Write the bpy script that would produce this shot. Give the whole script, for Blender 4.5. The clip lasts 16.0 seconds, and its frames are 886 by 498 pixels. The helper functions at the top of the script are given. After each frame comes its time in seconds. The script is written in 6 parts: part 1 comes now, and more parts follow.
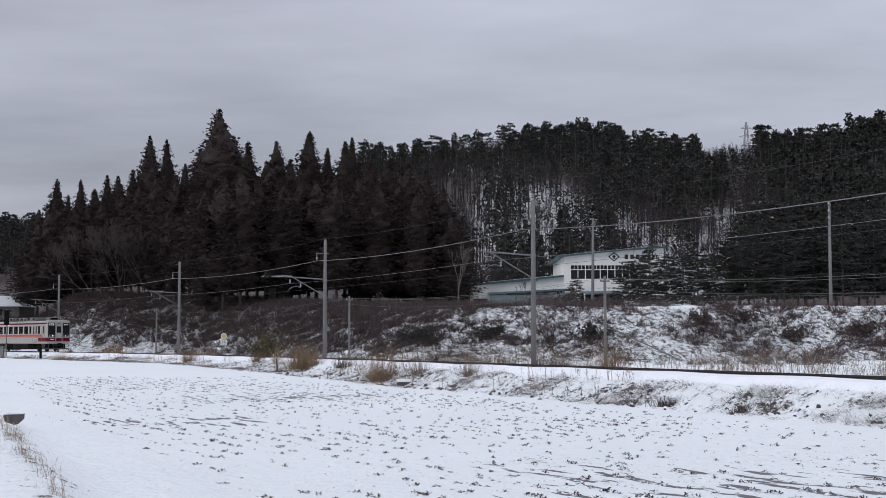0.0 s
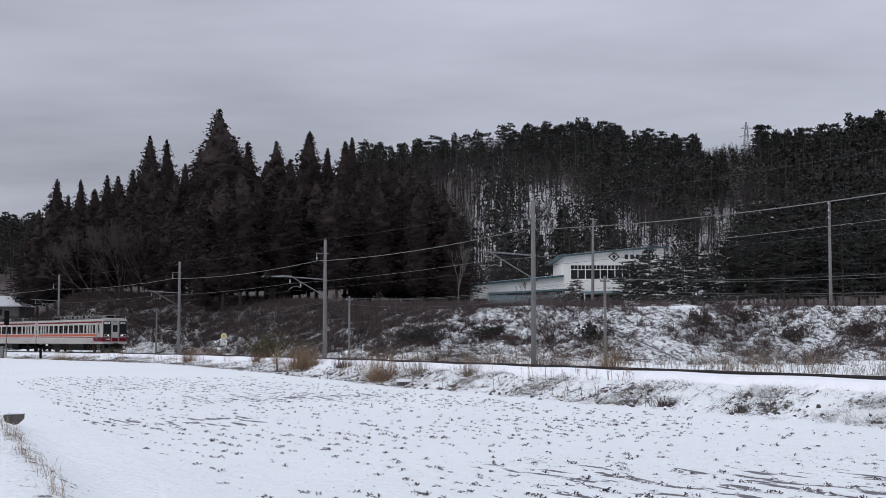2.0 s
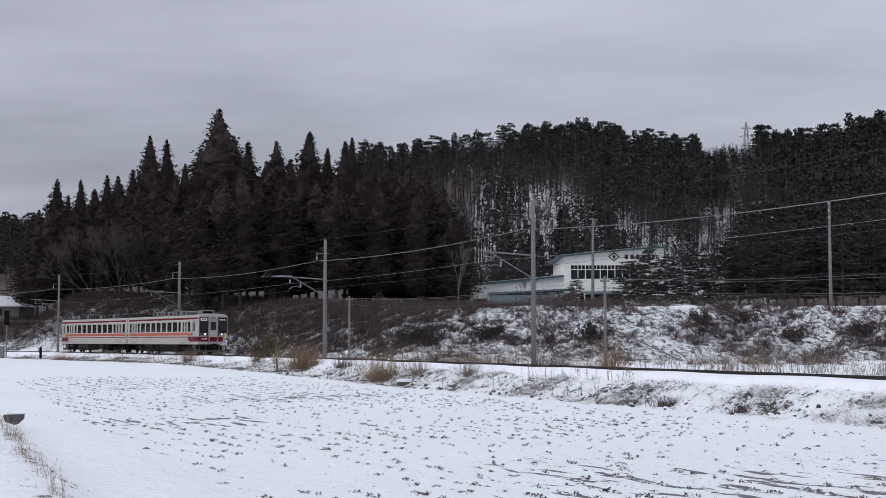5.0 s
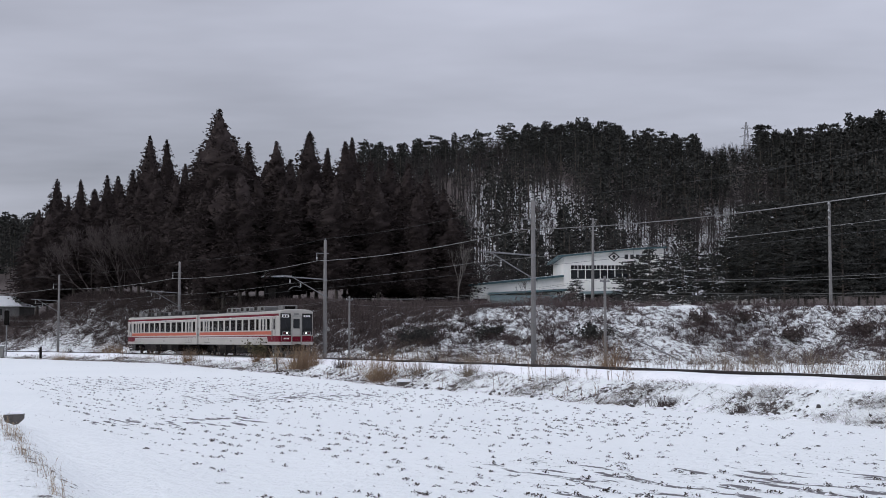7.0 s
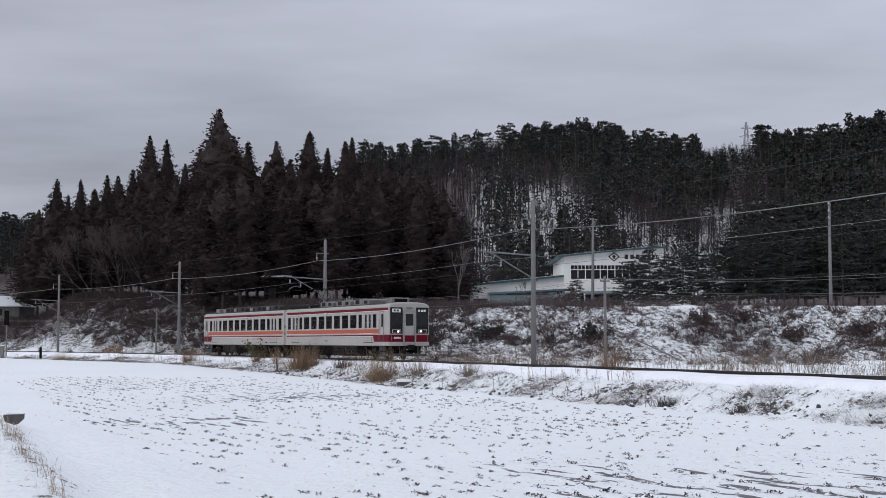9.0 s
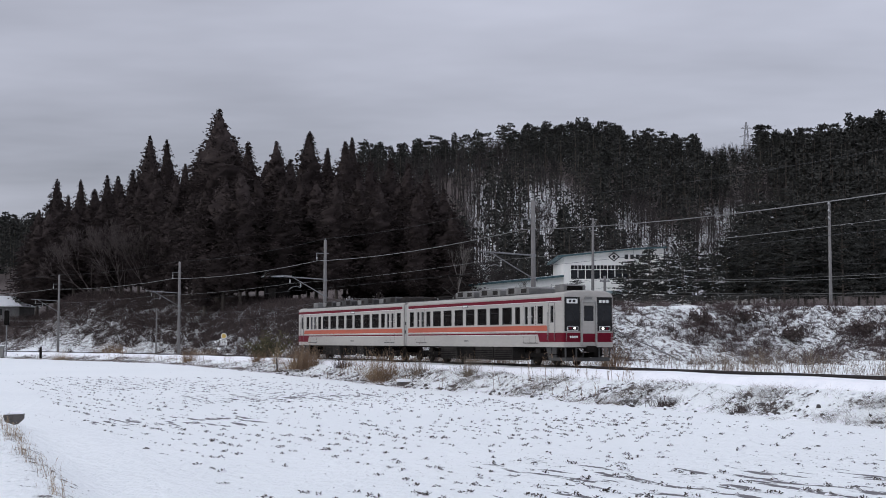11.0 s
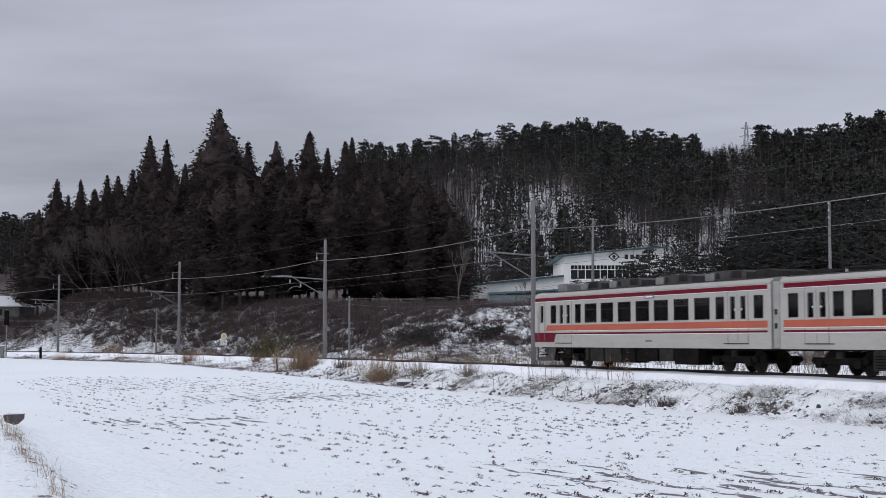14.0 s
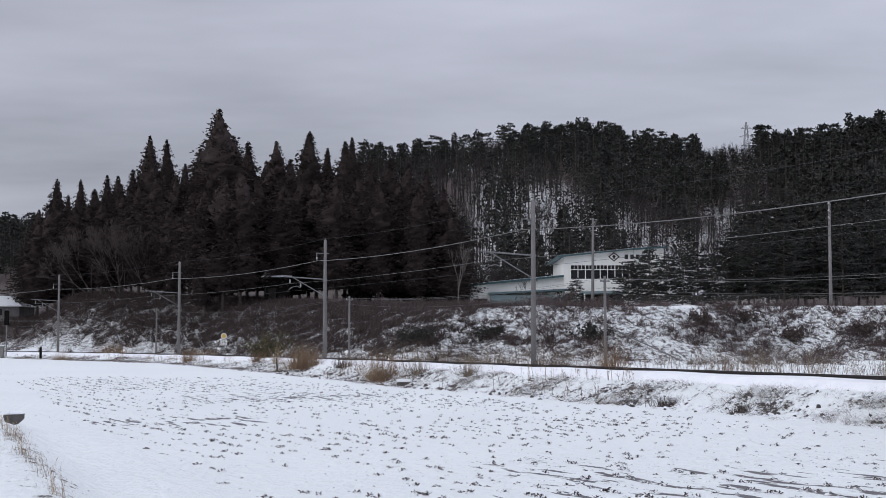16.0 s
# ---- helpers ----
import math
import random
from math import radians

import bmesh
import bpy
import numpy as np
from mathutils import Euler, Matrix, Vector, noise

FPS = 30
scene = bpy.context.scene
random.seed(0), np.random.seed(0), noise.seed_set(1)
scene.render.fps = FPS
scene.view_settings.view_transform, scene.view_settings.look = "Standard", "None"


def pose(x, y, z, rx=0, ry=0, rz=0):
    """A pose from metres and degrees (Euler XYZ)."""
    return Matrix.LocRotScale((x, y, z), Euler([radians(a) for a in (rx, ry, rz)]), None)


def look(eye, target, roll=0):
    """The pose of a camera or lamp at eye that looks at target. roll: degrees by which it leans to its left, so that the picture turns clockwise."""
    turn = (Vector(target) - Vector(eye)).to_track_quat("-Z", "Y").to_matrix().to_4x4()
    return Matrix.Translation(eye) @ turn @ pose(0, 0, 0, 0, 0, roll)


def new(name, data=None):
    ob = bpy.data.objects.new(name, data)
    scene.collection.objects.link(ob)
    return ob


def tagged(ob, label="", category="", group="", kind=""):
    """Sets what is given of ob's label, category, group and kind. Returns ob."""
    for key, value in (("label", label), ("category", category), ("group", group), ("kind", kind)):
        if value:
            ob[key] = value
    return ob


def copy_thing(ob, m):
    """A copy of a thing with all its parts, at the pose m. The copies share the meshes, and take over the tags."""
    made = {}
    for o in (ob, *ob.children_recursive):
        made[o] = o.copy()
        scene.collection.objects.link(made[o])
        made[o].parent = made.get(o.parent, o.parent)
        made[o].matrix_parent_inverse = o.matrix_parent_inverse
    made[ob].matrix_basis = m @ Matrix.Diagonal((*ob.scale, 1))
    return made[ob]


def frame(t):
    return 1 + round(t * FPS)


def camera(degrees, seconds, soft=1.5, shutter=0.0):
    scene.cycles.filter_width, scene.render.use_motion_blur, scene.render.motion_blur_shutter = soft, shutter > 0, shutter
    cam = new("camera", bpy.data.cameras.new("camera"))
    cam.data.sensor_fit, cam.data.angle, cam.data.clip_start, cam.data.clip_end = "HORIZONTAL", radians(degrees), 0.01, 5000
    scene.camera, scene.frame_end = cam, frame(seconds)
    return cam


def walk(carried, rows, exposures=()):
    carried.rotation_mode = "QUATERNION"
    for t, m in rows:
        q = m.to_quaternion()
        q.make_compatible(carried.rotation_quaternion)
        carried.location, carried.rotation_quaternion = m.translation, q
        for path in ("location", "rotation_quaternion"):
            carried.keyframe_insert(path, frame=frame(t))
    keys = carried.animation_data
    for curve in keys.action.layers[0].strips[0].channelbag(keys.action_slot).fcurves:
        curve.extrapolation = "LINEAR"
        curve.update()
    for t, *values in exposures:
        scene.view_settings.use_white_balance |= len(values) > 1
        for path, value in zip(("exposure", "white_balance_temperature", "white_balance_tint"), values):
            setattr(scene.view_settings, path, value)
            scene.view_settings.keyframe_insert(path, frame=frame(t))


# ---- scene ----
cam = camera(35.9, 16.0, soft=0.6, shutter=0.25)
EYE = (0.0, 0.0, 1.25)
TILT = 3.852
VIEW = pose(*EYE, 90 + TILT, 0, 0)
walk(cam, [(0, VIEW), (16, VIEW)], exposures=[(0, 0.0), (16, 0.0)])


# ---- world and light ----
def overcast_world():
    """An overcast winter sky: a grey cloud deck, three times brighter overhead than at the horizon."""
    w = bpy.data.worlds.new("overcast")
    scene.world = w
    w.use_nodes = True
    nt = w.node_tree
    N, L = nt.nodes, nt.links
    N.clear()
    out, bg = N.new("ShaderNodeOutputWorld"), N.new("ShaderNodeBackground")
    tc = N.new("ShaderNodeTexCoord")
    sep = N.new("ShaderNodeSeparateXYZ")
    L.new(tc.outputs["Generated"], sep.inputs[0])

    def math_node(op, a, b):
        n = N.new("ShaderNodeMath")
        n.operation = op
        for i, v in enumerate((a, b)):
            if isinstance(v, (int, float)):
                n.inputs[i].default_value = v
            else:
                L.new(v, n.inputs[i])
        return n.outputs[0]

    up = math_node("MAXIMUM", sep.outputs[2], 0.0)
    lum = math_node("ADD", math_node("MULTIPLY", up, 0.72), 0.40)
    den = math_node("ADD", up, 0.10)
    comb = N.new("ShaderNodeCombineXYZ")
    L.new(math_node("DIVIDE", sep.outputs[0], den), comb.inputs[0])
    L.new(math_node("DIVIDE", sep.outputs[1], den), comb.inputs[1])
    mp = N.new("ShaderNodeMapping")
    mp.inputs["Scale"].default_value = (0.50, 0.75, 1.0)
    mp.inputs["Location"].default_value = (3.1, 0.7, 0.0)
    L.new(comb.outputs[0], mp.inputs[0])
    nz = N.new("ShaderNodeTexNoise")
    nz.inputs["Scale"].default_value = 0.9
    nz.inputs["Detail"].default_value = 5.0
    nz.inputs["Roughness"].default_value = 0.56
    L.new(mp.outputs[0], nz.inputs["Vector"])
    cloud = math_node("ADD", math_node("MULTIPLY", nz.outputs[0], 1.30), 0.37)
    bright = math_node("MULTIPLY", lum, cloud)
    tint = N.new("ShaderNodeMixRGB")
    tint.blend_type = "MULTIPLY"
    tint.inputs[0].default_value = 1.0
    tint.inputs[1].default_value = (0.915, 0.942, 1.115, 1)
    L.new(bright, tint.inputs[2])
    sky = N.new("ShaderNodeTexSky")
    sky.sky_type, sky.sun_disc = "NISHITA", False
    sky.sun_elevation, sky.sun_rotation = radians(30), radians(245)
    mix = N.new("ShaderNodeMixRGB")
    mix.inputs[0].default_value = 0.012
    L.new(tint.outputs[0], mix.inputs[1])
    L.new(sky.outputs[0], mix.inputs[2])
    L.new(mix.outputs[0], bg.inputs[0])
    bg.inputs[1].default_value = SKY_STRENGTH
    L.new(bg.outputs[0], out.inputs[0])


SKY_STRENGTH = 0.89
overcast_world()
sun = new("sun", bpy.data.lights.new("sun", "SUN"))
sun.data.energy, sun.data.angle, sun.data.color = 0.75, radians(16), (0.98, 0.985, 1.0)
sun.matrix_world = look((-75, -35, 48), (0, 0, 0))


# ---- materials ----
def mat(name, c1, c2=None, scale=3.0, rough=0.8, bump=0.0, metal=0.0, stretch=(1, 1, 1), fine=8.0, island=0.0, obrand=0.0, spec=0.3):
    """Two colours mixed by coarse and fine noise, with fine relief; island and obrand vary the value piece by piece."""
    m = bpy.data.materials.new(name)
    m.use_nodes = True
    N, L = m.node_tree.nodes, m.node_tree.links
    b = N["Principled BSDF"]
    b.inputs["Roughness"].default_value, b.inputs["Metallic"].default_value = rough, metal
    b.inputs["Specular IOR Level"].default_value = spec
    c2 = c2 or tuple(v * 0.75 for v in c1)
    tc, mp = N.new("ShaderNodeTexCoord"), N.new("ShaderNodeMapping")
    mp.inputs["Scale"].default_value = stretch
    L.new(tc.outputs["Object"], mp.inputs[0])
    n1, n2 = N.new("ShaderNodeTexNoise"), N.new("ShaderNodeTexNoise")
    n1.inputs["Scale"].default_value, n1.inputs["Detail"].default_value = scale, 5
    n2.inputs["Scale"].default_value, n2.inputs["Detail"].default_value = scale * fine, 3
    L.new(mp.outputs[0], n1.inputs["Vector"]), L.new(mp.outputs[0], n2.inputs["Vector"])
    add = N.new("ShaderNodeMath")
    add.operation = "MULTIPLY_ADD"
    L.new(n2.outputs[0], add.inputs[0])
    add.inputs[1].default_value = 0.5
    L.new(n1.outputs[0], add.inputs[2])
    ramp = N.new("ShaderNodeValToRGB")
    ramp.color_ramp.elements[0].position, ramp.color_ramp.elements[1].position = 0.55, 0.95
    ramp.color_ramp.elements[0].color, ramp.color_ramp.elements[1].color = (*c1, 1), (*c2, 1)
    L.new(add.outputs[0], ramp.inputs[0])
    col = ramp.outputs[0]
    if island or obrand:
        src = N.new("ShaderNodeNewGeometry").outputs["Random Per Island"] if island else N.new("ShaderNodeObjectInfo").outputs["Random"]
        k = island or obrand
        mr = N.new("ShaderNodeMapRange")
        mr.inputs["To Min"].default_value, mr.inputs["To Max"].default_value = 1 - k, 1 + k
        L.new(src, mr.inputs[0])
        hs = N.new("ShaderNodeHueSaturation")
        L.new(mr.outputs[0], hs.inputs["Value"]), L.new(col, hs.inputs["Color"])
        col = hs.outputs[0]
    L.new(col, b.inputs["Base Color"])
    if bump:
        bp = N.new("ShaderNodeBump")
        bp.inputs["Strength"].default_value, bp.inputs["Distance"].default_value = bump, 0.02
        L.new(n2.outputs[0], bp.inputs["Height"]), L.new(bp.outputs[0], b.inputs["Normal"])
    return m


def glow(name, c, strength):
    m = bpy.data.materials.new(name)
    m.use_nodes = True
    b = m.node_tree.nodes["Principled BSDF"]
    b.inputs["Base Color"].default_value = (*c, 1)
    b.inputs["Emission Color"].default_value, b.inputs["Emission Strength"].default_value = (*c, 1), strength
    return m


def ground_material():
    """Snow, broken by bare soil and matted dead grass where the mask 'bare' and two noises let it through."""
    m = bpy.data.materials.new("snow_ground")
    m.use_nodes = True
    N, L = m.node_tree.nodes, m.node_tree.links
    b = N["Principled BSDF"]
    tc = N.new("ShaderNodeTexCoord")

    def noise_node(scale, detail, stretch=(1, 1, 1), rough=0.55, turn=0.0):
        mp = N.new("ShaderNodeMapping")
        mp.inputs["Scale"].default_value = stretch
        mp.inputs["Rotation"].default_value = (0, 0, turn)
        L.new(tc.outputs["Object"], mp.inputs[0])
        n = N.new("ShaderNodeTexNoise")
        n.inputs["Scale"].default_value, n.inputs["Detail"].default_value, n.inputs["Roughness"].default_value = scale, detail, rough
        L.new(mp.outputs[0], n.inputs["Vector"])
        return n.outputs[0]

    def op(kind, a, c):
        n = N.new("ShaderNodeMath")
        n.operation = kind
        for i, v in enumerate((a, c)):
            if isinstance(v, (int, float)):
                n.inputs[i].default_value = v
            else:
                L.new(v, n.inputs[i])
        return n.outputs[0]

    at = N.new("ShaderNodeAttribute")
    at.attribute_name = "bare"
    wt = N.new("ShaderNodeAttribute")
    wt.attribute_name = "wet"

    def dot(way):
        n = N.new("ShaderNodeVectorMath")
        n.operation = "DOT_PRODUCT"
        L.new(tc.outputs["Object"], n.inputs[0])
        n.inputs[1].default_value = way
        return n.outputs["Value"]

    lane = N.new("ShaderNodeCombineXYZ")
    L.new(dot((2.3, 1.19, 0)), lane.inputs[0]), L.new(dot((0.24, -0.47, 0)), lane.inputs[1])
    streak = N.new("ShaderNodeTexNoise")
    streak.inputs["Scale"].default_value, streak.inputs["Detail"].default_value = 1.0, 6
    L.new(lane.outputs[0], streak.inputs["Vector"])
    furrows = N.new("ShaderNodeMapRange")
    L.new(streak.outputs[0], furrows.inputs[0])
    furrows.inputs["From Min"].default_value, furrows.inputs["From Max"].default_value = 0.49, 0.62
    mid, fine, big, lump = noise_node(2.3, 7, rough=0.62), noise_node(11, 4), noise_node(0.12, 3), noise_node(3.6, 3)
    broken = op("ADD", op("MULTIPLY", mid, 0.62), op("MULTIPLY", fine, 0.38))
    speck = N.new("ShaderNodeMapRange")
    L.new(noise_node(7.5, 2), speck.inputs[0])
    speck.inputs["From Min"].default_value, speck.inputs["From Max"].default_value = 0.64, 0.74
    specks = op("MULTIPLY", speck.outputs[0], op("MINIMUM", op("MULTIPLY", wt.outputs["Fac"], 3.0), 1.0))
    cover = N.new("ShaderNodeMapRange")
    L.new(op("SUBTRACT", op("ADD", op("ADD", op("ADD", at.outputs["Fac"], op("MULTIPLY", specks, 0.45)), op("MULTIPLY", op("MULTIPLY", furrows.outputs[0], wt.outputs["Fac"]), 0.50)), broken), 1.0), cover.inputs[0])
    cover.inputs["From Min"].default_value, cover.inputs["From Max"].default_value = -0.03, 0.05
    snow = N.new("ShaderNodeMixRGB")
    snow.inputs[1].default_value, snow.inputs[2].default_value = (0.83, 0.868, 0.866, 1), (0.908, 0.94, 0.932, 1)
    L.new(big, snow.inputs[0])
    soil = N.new("ShaderNodeMixRGB")
    soil.inputs[1].default_value, soil.inputs[2].default_value = (0.045, 0.036, 0.034, 1), (0.13, 0.105, 0.094, 1)
    L.new(fine, soil.inputs[0])
    slush = N.new("ShaderNodeMixRGB")
    L.new(op("MINIMUM", op("MULTIPLY", wt.outputs["Fac"], 1.6), 0.85), slush.inputs[0])
    L.new(soil.outputs[0], slush.inputs[1])
    slush.inputs[2].default_value = (0.185, 0.182, 0.188, 1)
    soil = slush
    col = N.new("ShaderNodeMixRGB")
    L.new(cover.outputs[0], col.inputs[0]), L.new(snow.outputs[0], col.inputs[1]), L.new(soil.outputs[0], col.inputs[2])
    L.new(col.outputs[0], b.inputs["Base Color"])
    b.inputs["Roughness"].default_value = 0.75
    b.inputs["Specular IOR Level"].default_value = 0.2
    bp = N.new("ShaderNodeBump")
    bp.inputs["Strength"].default_value, bp.inputs["Distance"].default_value = 0.8, 0.18
    L.new(op("SUBTRACT", op("ADD", op("ADD", op("MULTIPLY", mid, 0.9), op("MULTIPLY", lump, 0.8)), op("MULTIPLY", fine, 0.35)), op("MULTIPLY", cover.outputs[0], 0.6)), bp.inputs["Height"])
    L.new(bp.outputs[0], b.inputs["Normal"])
    return m


SNOW_GROUND = ground_material()
SNOW = mat("snow", (0.82, 0.84, 0.87), (0.9, 0.91, 0.93), 1.5, 0.75, 0.3)
CEDAR = mat("cedar_foliage", (0.036, 0.028, 0.027), (0.052, 0.041, 0.038), 0.5, 0.95, island=0.2, spec=0.1)
PINE = mat("pine_foliage", (0.033, 0.034, 0.031), (0.054, 0.054, 0.049), 0.4, 0.9, island=0.25, spec=0.1)
BARK = mat("bark", (0.06, 0.05, 0.043), (0.11, 0.095, 0.08), 2.0, 0.95, 0.6, stretch=(1, 1, 0.2))
GREY_BARK = mat("grey_bark", (0.075, 0.066, 0.06), (0.15, 0.135, 0.125), 2.0, 0.95, 0.4, stretch=(1, 1, 0.2), island=0.4)
HILL_BARK = mat("dark_grey_bark", (0.040, 0.035, 0.034), (0.075, 0.066, 0.064), 2.0, 0.95, island=0.4, spec=0.1)
PALE_BARK = mat("pale_bark", (0.058, 0.046, 0.043), (0.095, 0.078, 0.074), 2.0, 0.95, 0.3, island=0.3)
TWIG = mat("twigs", (0.060, 0.047, 0.046), (0.11, 0.088, 0.082), 0.6, 0.95, island=0.5, spec=0.1)
# lighter version of the twig colour, for brush clear of the cedars' shade
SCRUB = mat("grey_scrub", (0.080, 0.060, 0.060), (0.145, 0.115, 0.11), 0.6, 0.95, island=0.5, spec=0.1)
STUBBLE = mat("dark_stubble", (0.050, 0.045, 0.042), (0.11, 0.095, 0.085), 2.0, 0.95, island=0.4, spec=0.1)
STRAW = mat("dead_grass", (0.25, 0.18, 0.115), (0.37, 0.285, 0.19), 1.0, 0.9, island=0.4, spec=0.1)
RUST_GRASS = mat("rusty_dead_grass", (0.17, 0.115, 0.075), (0.27, 0.19, 0.13), 1.0, 0.9, island=0.4, spec=0.1)
PALE_REED = mat("pale_reeds", (0.16, 0.128, 0.10), (0.25, 0.205, 0.16), 1.0, 0.9, island=0.4, spec=0.1)
OLIVE = mat("olive_leaves", (0.055, 0.053, 0.028), (0.11, 0.098, 0.055), 1.0, 0.85, island=0.4, spec=0.15)
CONCRETE = mat("pole_concrete", (0.15, 0.144, 0.14), (0.22, 0.212, 0.205), 1.2, 0.9, 0.3, stretch=(1, 1, 0.3))
STEEL = mat("galvanised_steel", (0.23, 0.23, 0.232), (0.17, 0.17, 0.172), 4, 0.55, 0.1, metal=0.5)
WIRE = mat("weathered_wire", (0.18, 0.178, 0.175), (0.25, 0.248, 0.24), 3, 0.6, metal=0.4)
DARK_WIRE = mat("dark_cable", (0.035, 0.035, 0.037), (0.06, 0.06, 0.06), 3, 0.7)
PORCELAIN = mat("porcelain", (0.45, 0.45, 0.44), (0.36, 0.36, 0.35), 6, 0.35)
RAIL = mat("rail_steel", (0.032, 0.028, 0.028), (0.055, 0.045, 0.042), 3, 0.7, 0.2, metal=0.3)
WHEEL = mat("wheel_steel", (0.018, 0.015, 0.013), (0.035, 0.029, 0.025), 3, 0.8, 0.2, spec=0.1)
SLEEPER = mat("sleeper_concrete", (0.17, 0.16, 0.15), (0.25, 0.24, 0.23), 3, 0.9, 0.3, obrand=0.2)
BALLAST = mat("ballast", (0.05, 0.046, 0.042), (0.13, 0.12, 0.11), 6, 0.95, 0.8)
CREAM = mat("cream_paint", (0.405, 0.385, 0.352), (0.35, 0.332, 0.305), 0.7, 0.5, 0.02, stretch=(0.4, 1, 1.6), spec=0.15)
MAROON = mat("maroon_paint", (0.135, 0.004, 0.016), (0.105, 0.004, 0.013), 0.8, 0.55, spec=0.1)
ORANGE = mat("orange_paint", (0.44, 0.115, 0.072), (0.385, 0.10, 0.064), 0.8, 0.55, spec=0.1)
ROOFGREY = mat("roof_grey", (0.035, 0.034, 0.034), (0.065, 0.062, 0.06), 1.5, 0.85, 0.2)
UNITGREY = mat("unit_grey", (0.14, 0.138, 0.132), (0.21, 0.205, 0.195), 2, 0.7, 0.1)
UNDER = mat("underframe_black", (0.006, 0.0055, 0.005), (0.015, 0.013, 0.012), 2, 0.95, 0.3, spec=0.05)
UNDERGREY = mat("underfloor_box_grey", (0.020, 0.018, 0.017), (0.042, 0.038, 0.035), 2, 0.95, 0.2, spec=0.05)
SKIRT = mat("skirt_grey", (0.085, 0.085, 0.083), (0.06, 0.058, 0.056), 1.5, 0.85, 0.1, spec=0.1)
RUBBER = mat("black_rubber", (0.012, 0.012, 0.012), (0.025, 0.025, 0.025), 3, 0.6)
BLACKMASK = mat("black_mask", (0.006, 0.006, 0.007), (0.012, 0.012, 0.012), 2, 0.3, spec=0.2)
SEAT = mat("seat_moquette", (0.10, 0.045, 0.04), (0.15, 0.07, 0.055), 5, 0.95)
INTERIOR = mat("interior_panel", (0.62, 0.61, 0.57), (0.55, 0.54, 0.50), 2, 0.6)
BELLOWS = mat("bellows_grey", (0.33, 0.325, 0.30), (0.25, 0.245, 0.23), 3, 0.85, 0.2)
HEADLAMP = glow("headlamp_lens", (1.0, 0.96, 0.88), 3.5)
CABIN_FILL = glow("added_ceiling_glow", (0.92, 0.97, 1.0), 1.6)
PLATE = mat("white_plate", (0.75, 0.75, 0.73), (0.68, 0.68, 0.66), 4, 0.5)
FACTORY_WHITE = mat("white_wall_cladding", (0.88, 0.87, 0.82), (0.80, 0.79, 0.75), 0.5, 0.7, 0.05, stretch=(1, 1, 0.3))
TEAL = mat("teal_metal", (0.035, 0.075, 0.085), (0.06, 0.105, 0.115), 1, 0.6, 0.05)
TEALPALE = mat("pale_teal_cladding", (0.13, 0.18, 0.185), (0.19, 0.24, 0.245), 1, 0.7)
DARKGLASS = mat("dark_window_glass", (0.012, 0.013, 0.015), (0.022, 0.023, 0.026), 1, 0.12, spec=0.25)
SIGNYELLOW = mat("yellow_sign", (0.62, 0.45, 0.13), (0.56, 0.40, 0.11), 5, 0.5)
SIGNBLACK = mat("black_lettering", (0.02, 0.02, 0.02), (0.03, 0.03, 0.03), 5, 0.6)
STONE = mat("dark_stone", (0.06, 0.055, 0.052), (0.12, 0.11, 0.105), 3, 0.9, 0.6)
FENCE = mat("fence_metal", (0.07, 0.065, 0.06), (0.11, 0.10, 0.095), 3, 0.7)


def glass_material():
    """Tinted window glass: seen through, with a clear reflection of the sky."""
    m = bpy.data.materials.new("tinted_glass")
    m.use_nodes = True
    N, L = m.node_tree.nodes, m.node_tree.links
    N.clear()
    out, mix = N.new("ShaderNodeOutputMaterial"), N.new("ShaderNodeMixShader")
    tr, gl, fr = N.new("ShaderNodeBsdfTransparent"), N.new("ShaderNodeBsdfGlossy"), N.new("ShaderNodeFresnel")
    tr.inputs[0].default_value = (0.80, 0.83, 0.86, 1)
    gl.inputs["Roughness"].default_value = 0.03
    fr.inputs[0].default_value = 1.5
    L.new(fr.outputs[0], mix.inputs[0]), L.new(tr.outputs[0], mix.inputs[1]), L.new(gl.outputs[0], mix.inputs[2])
    L.new(mix.outputs[0], out.inputs[0])
    return m


GLASS = glass_material()


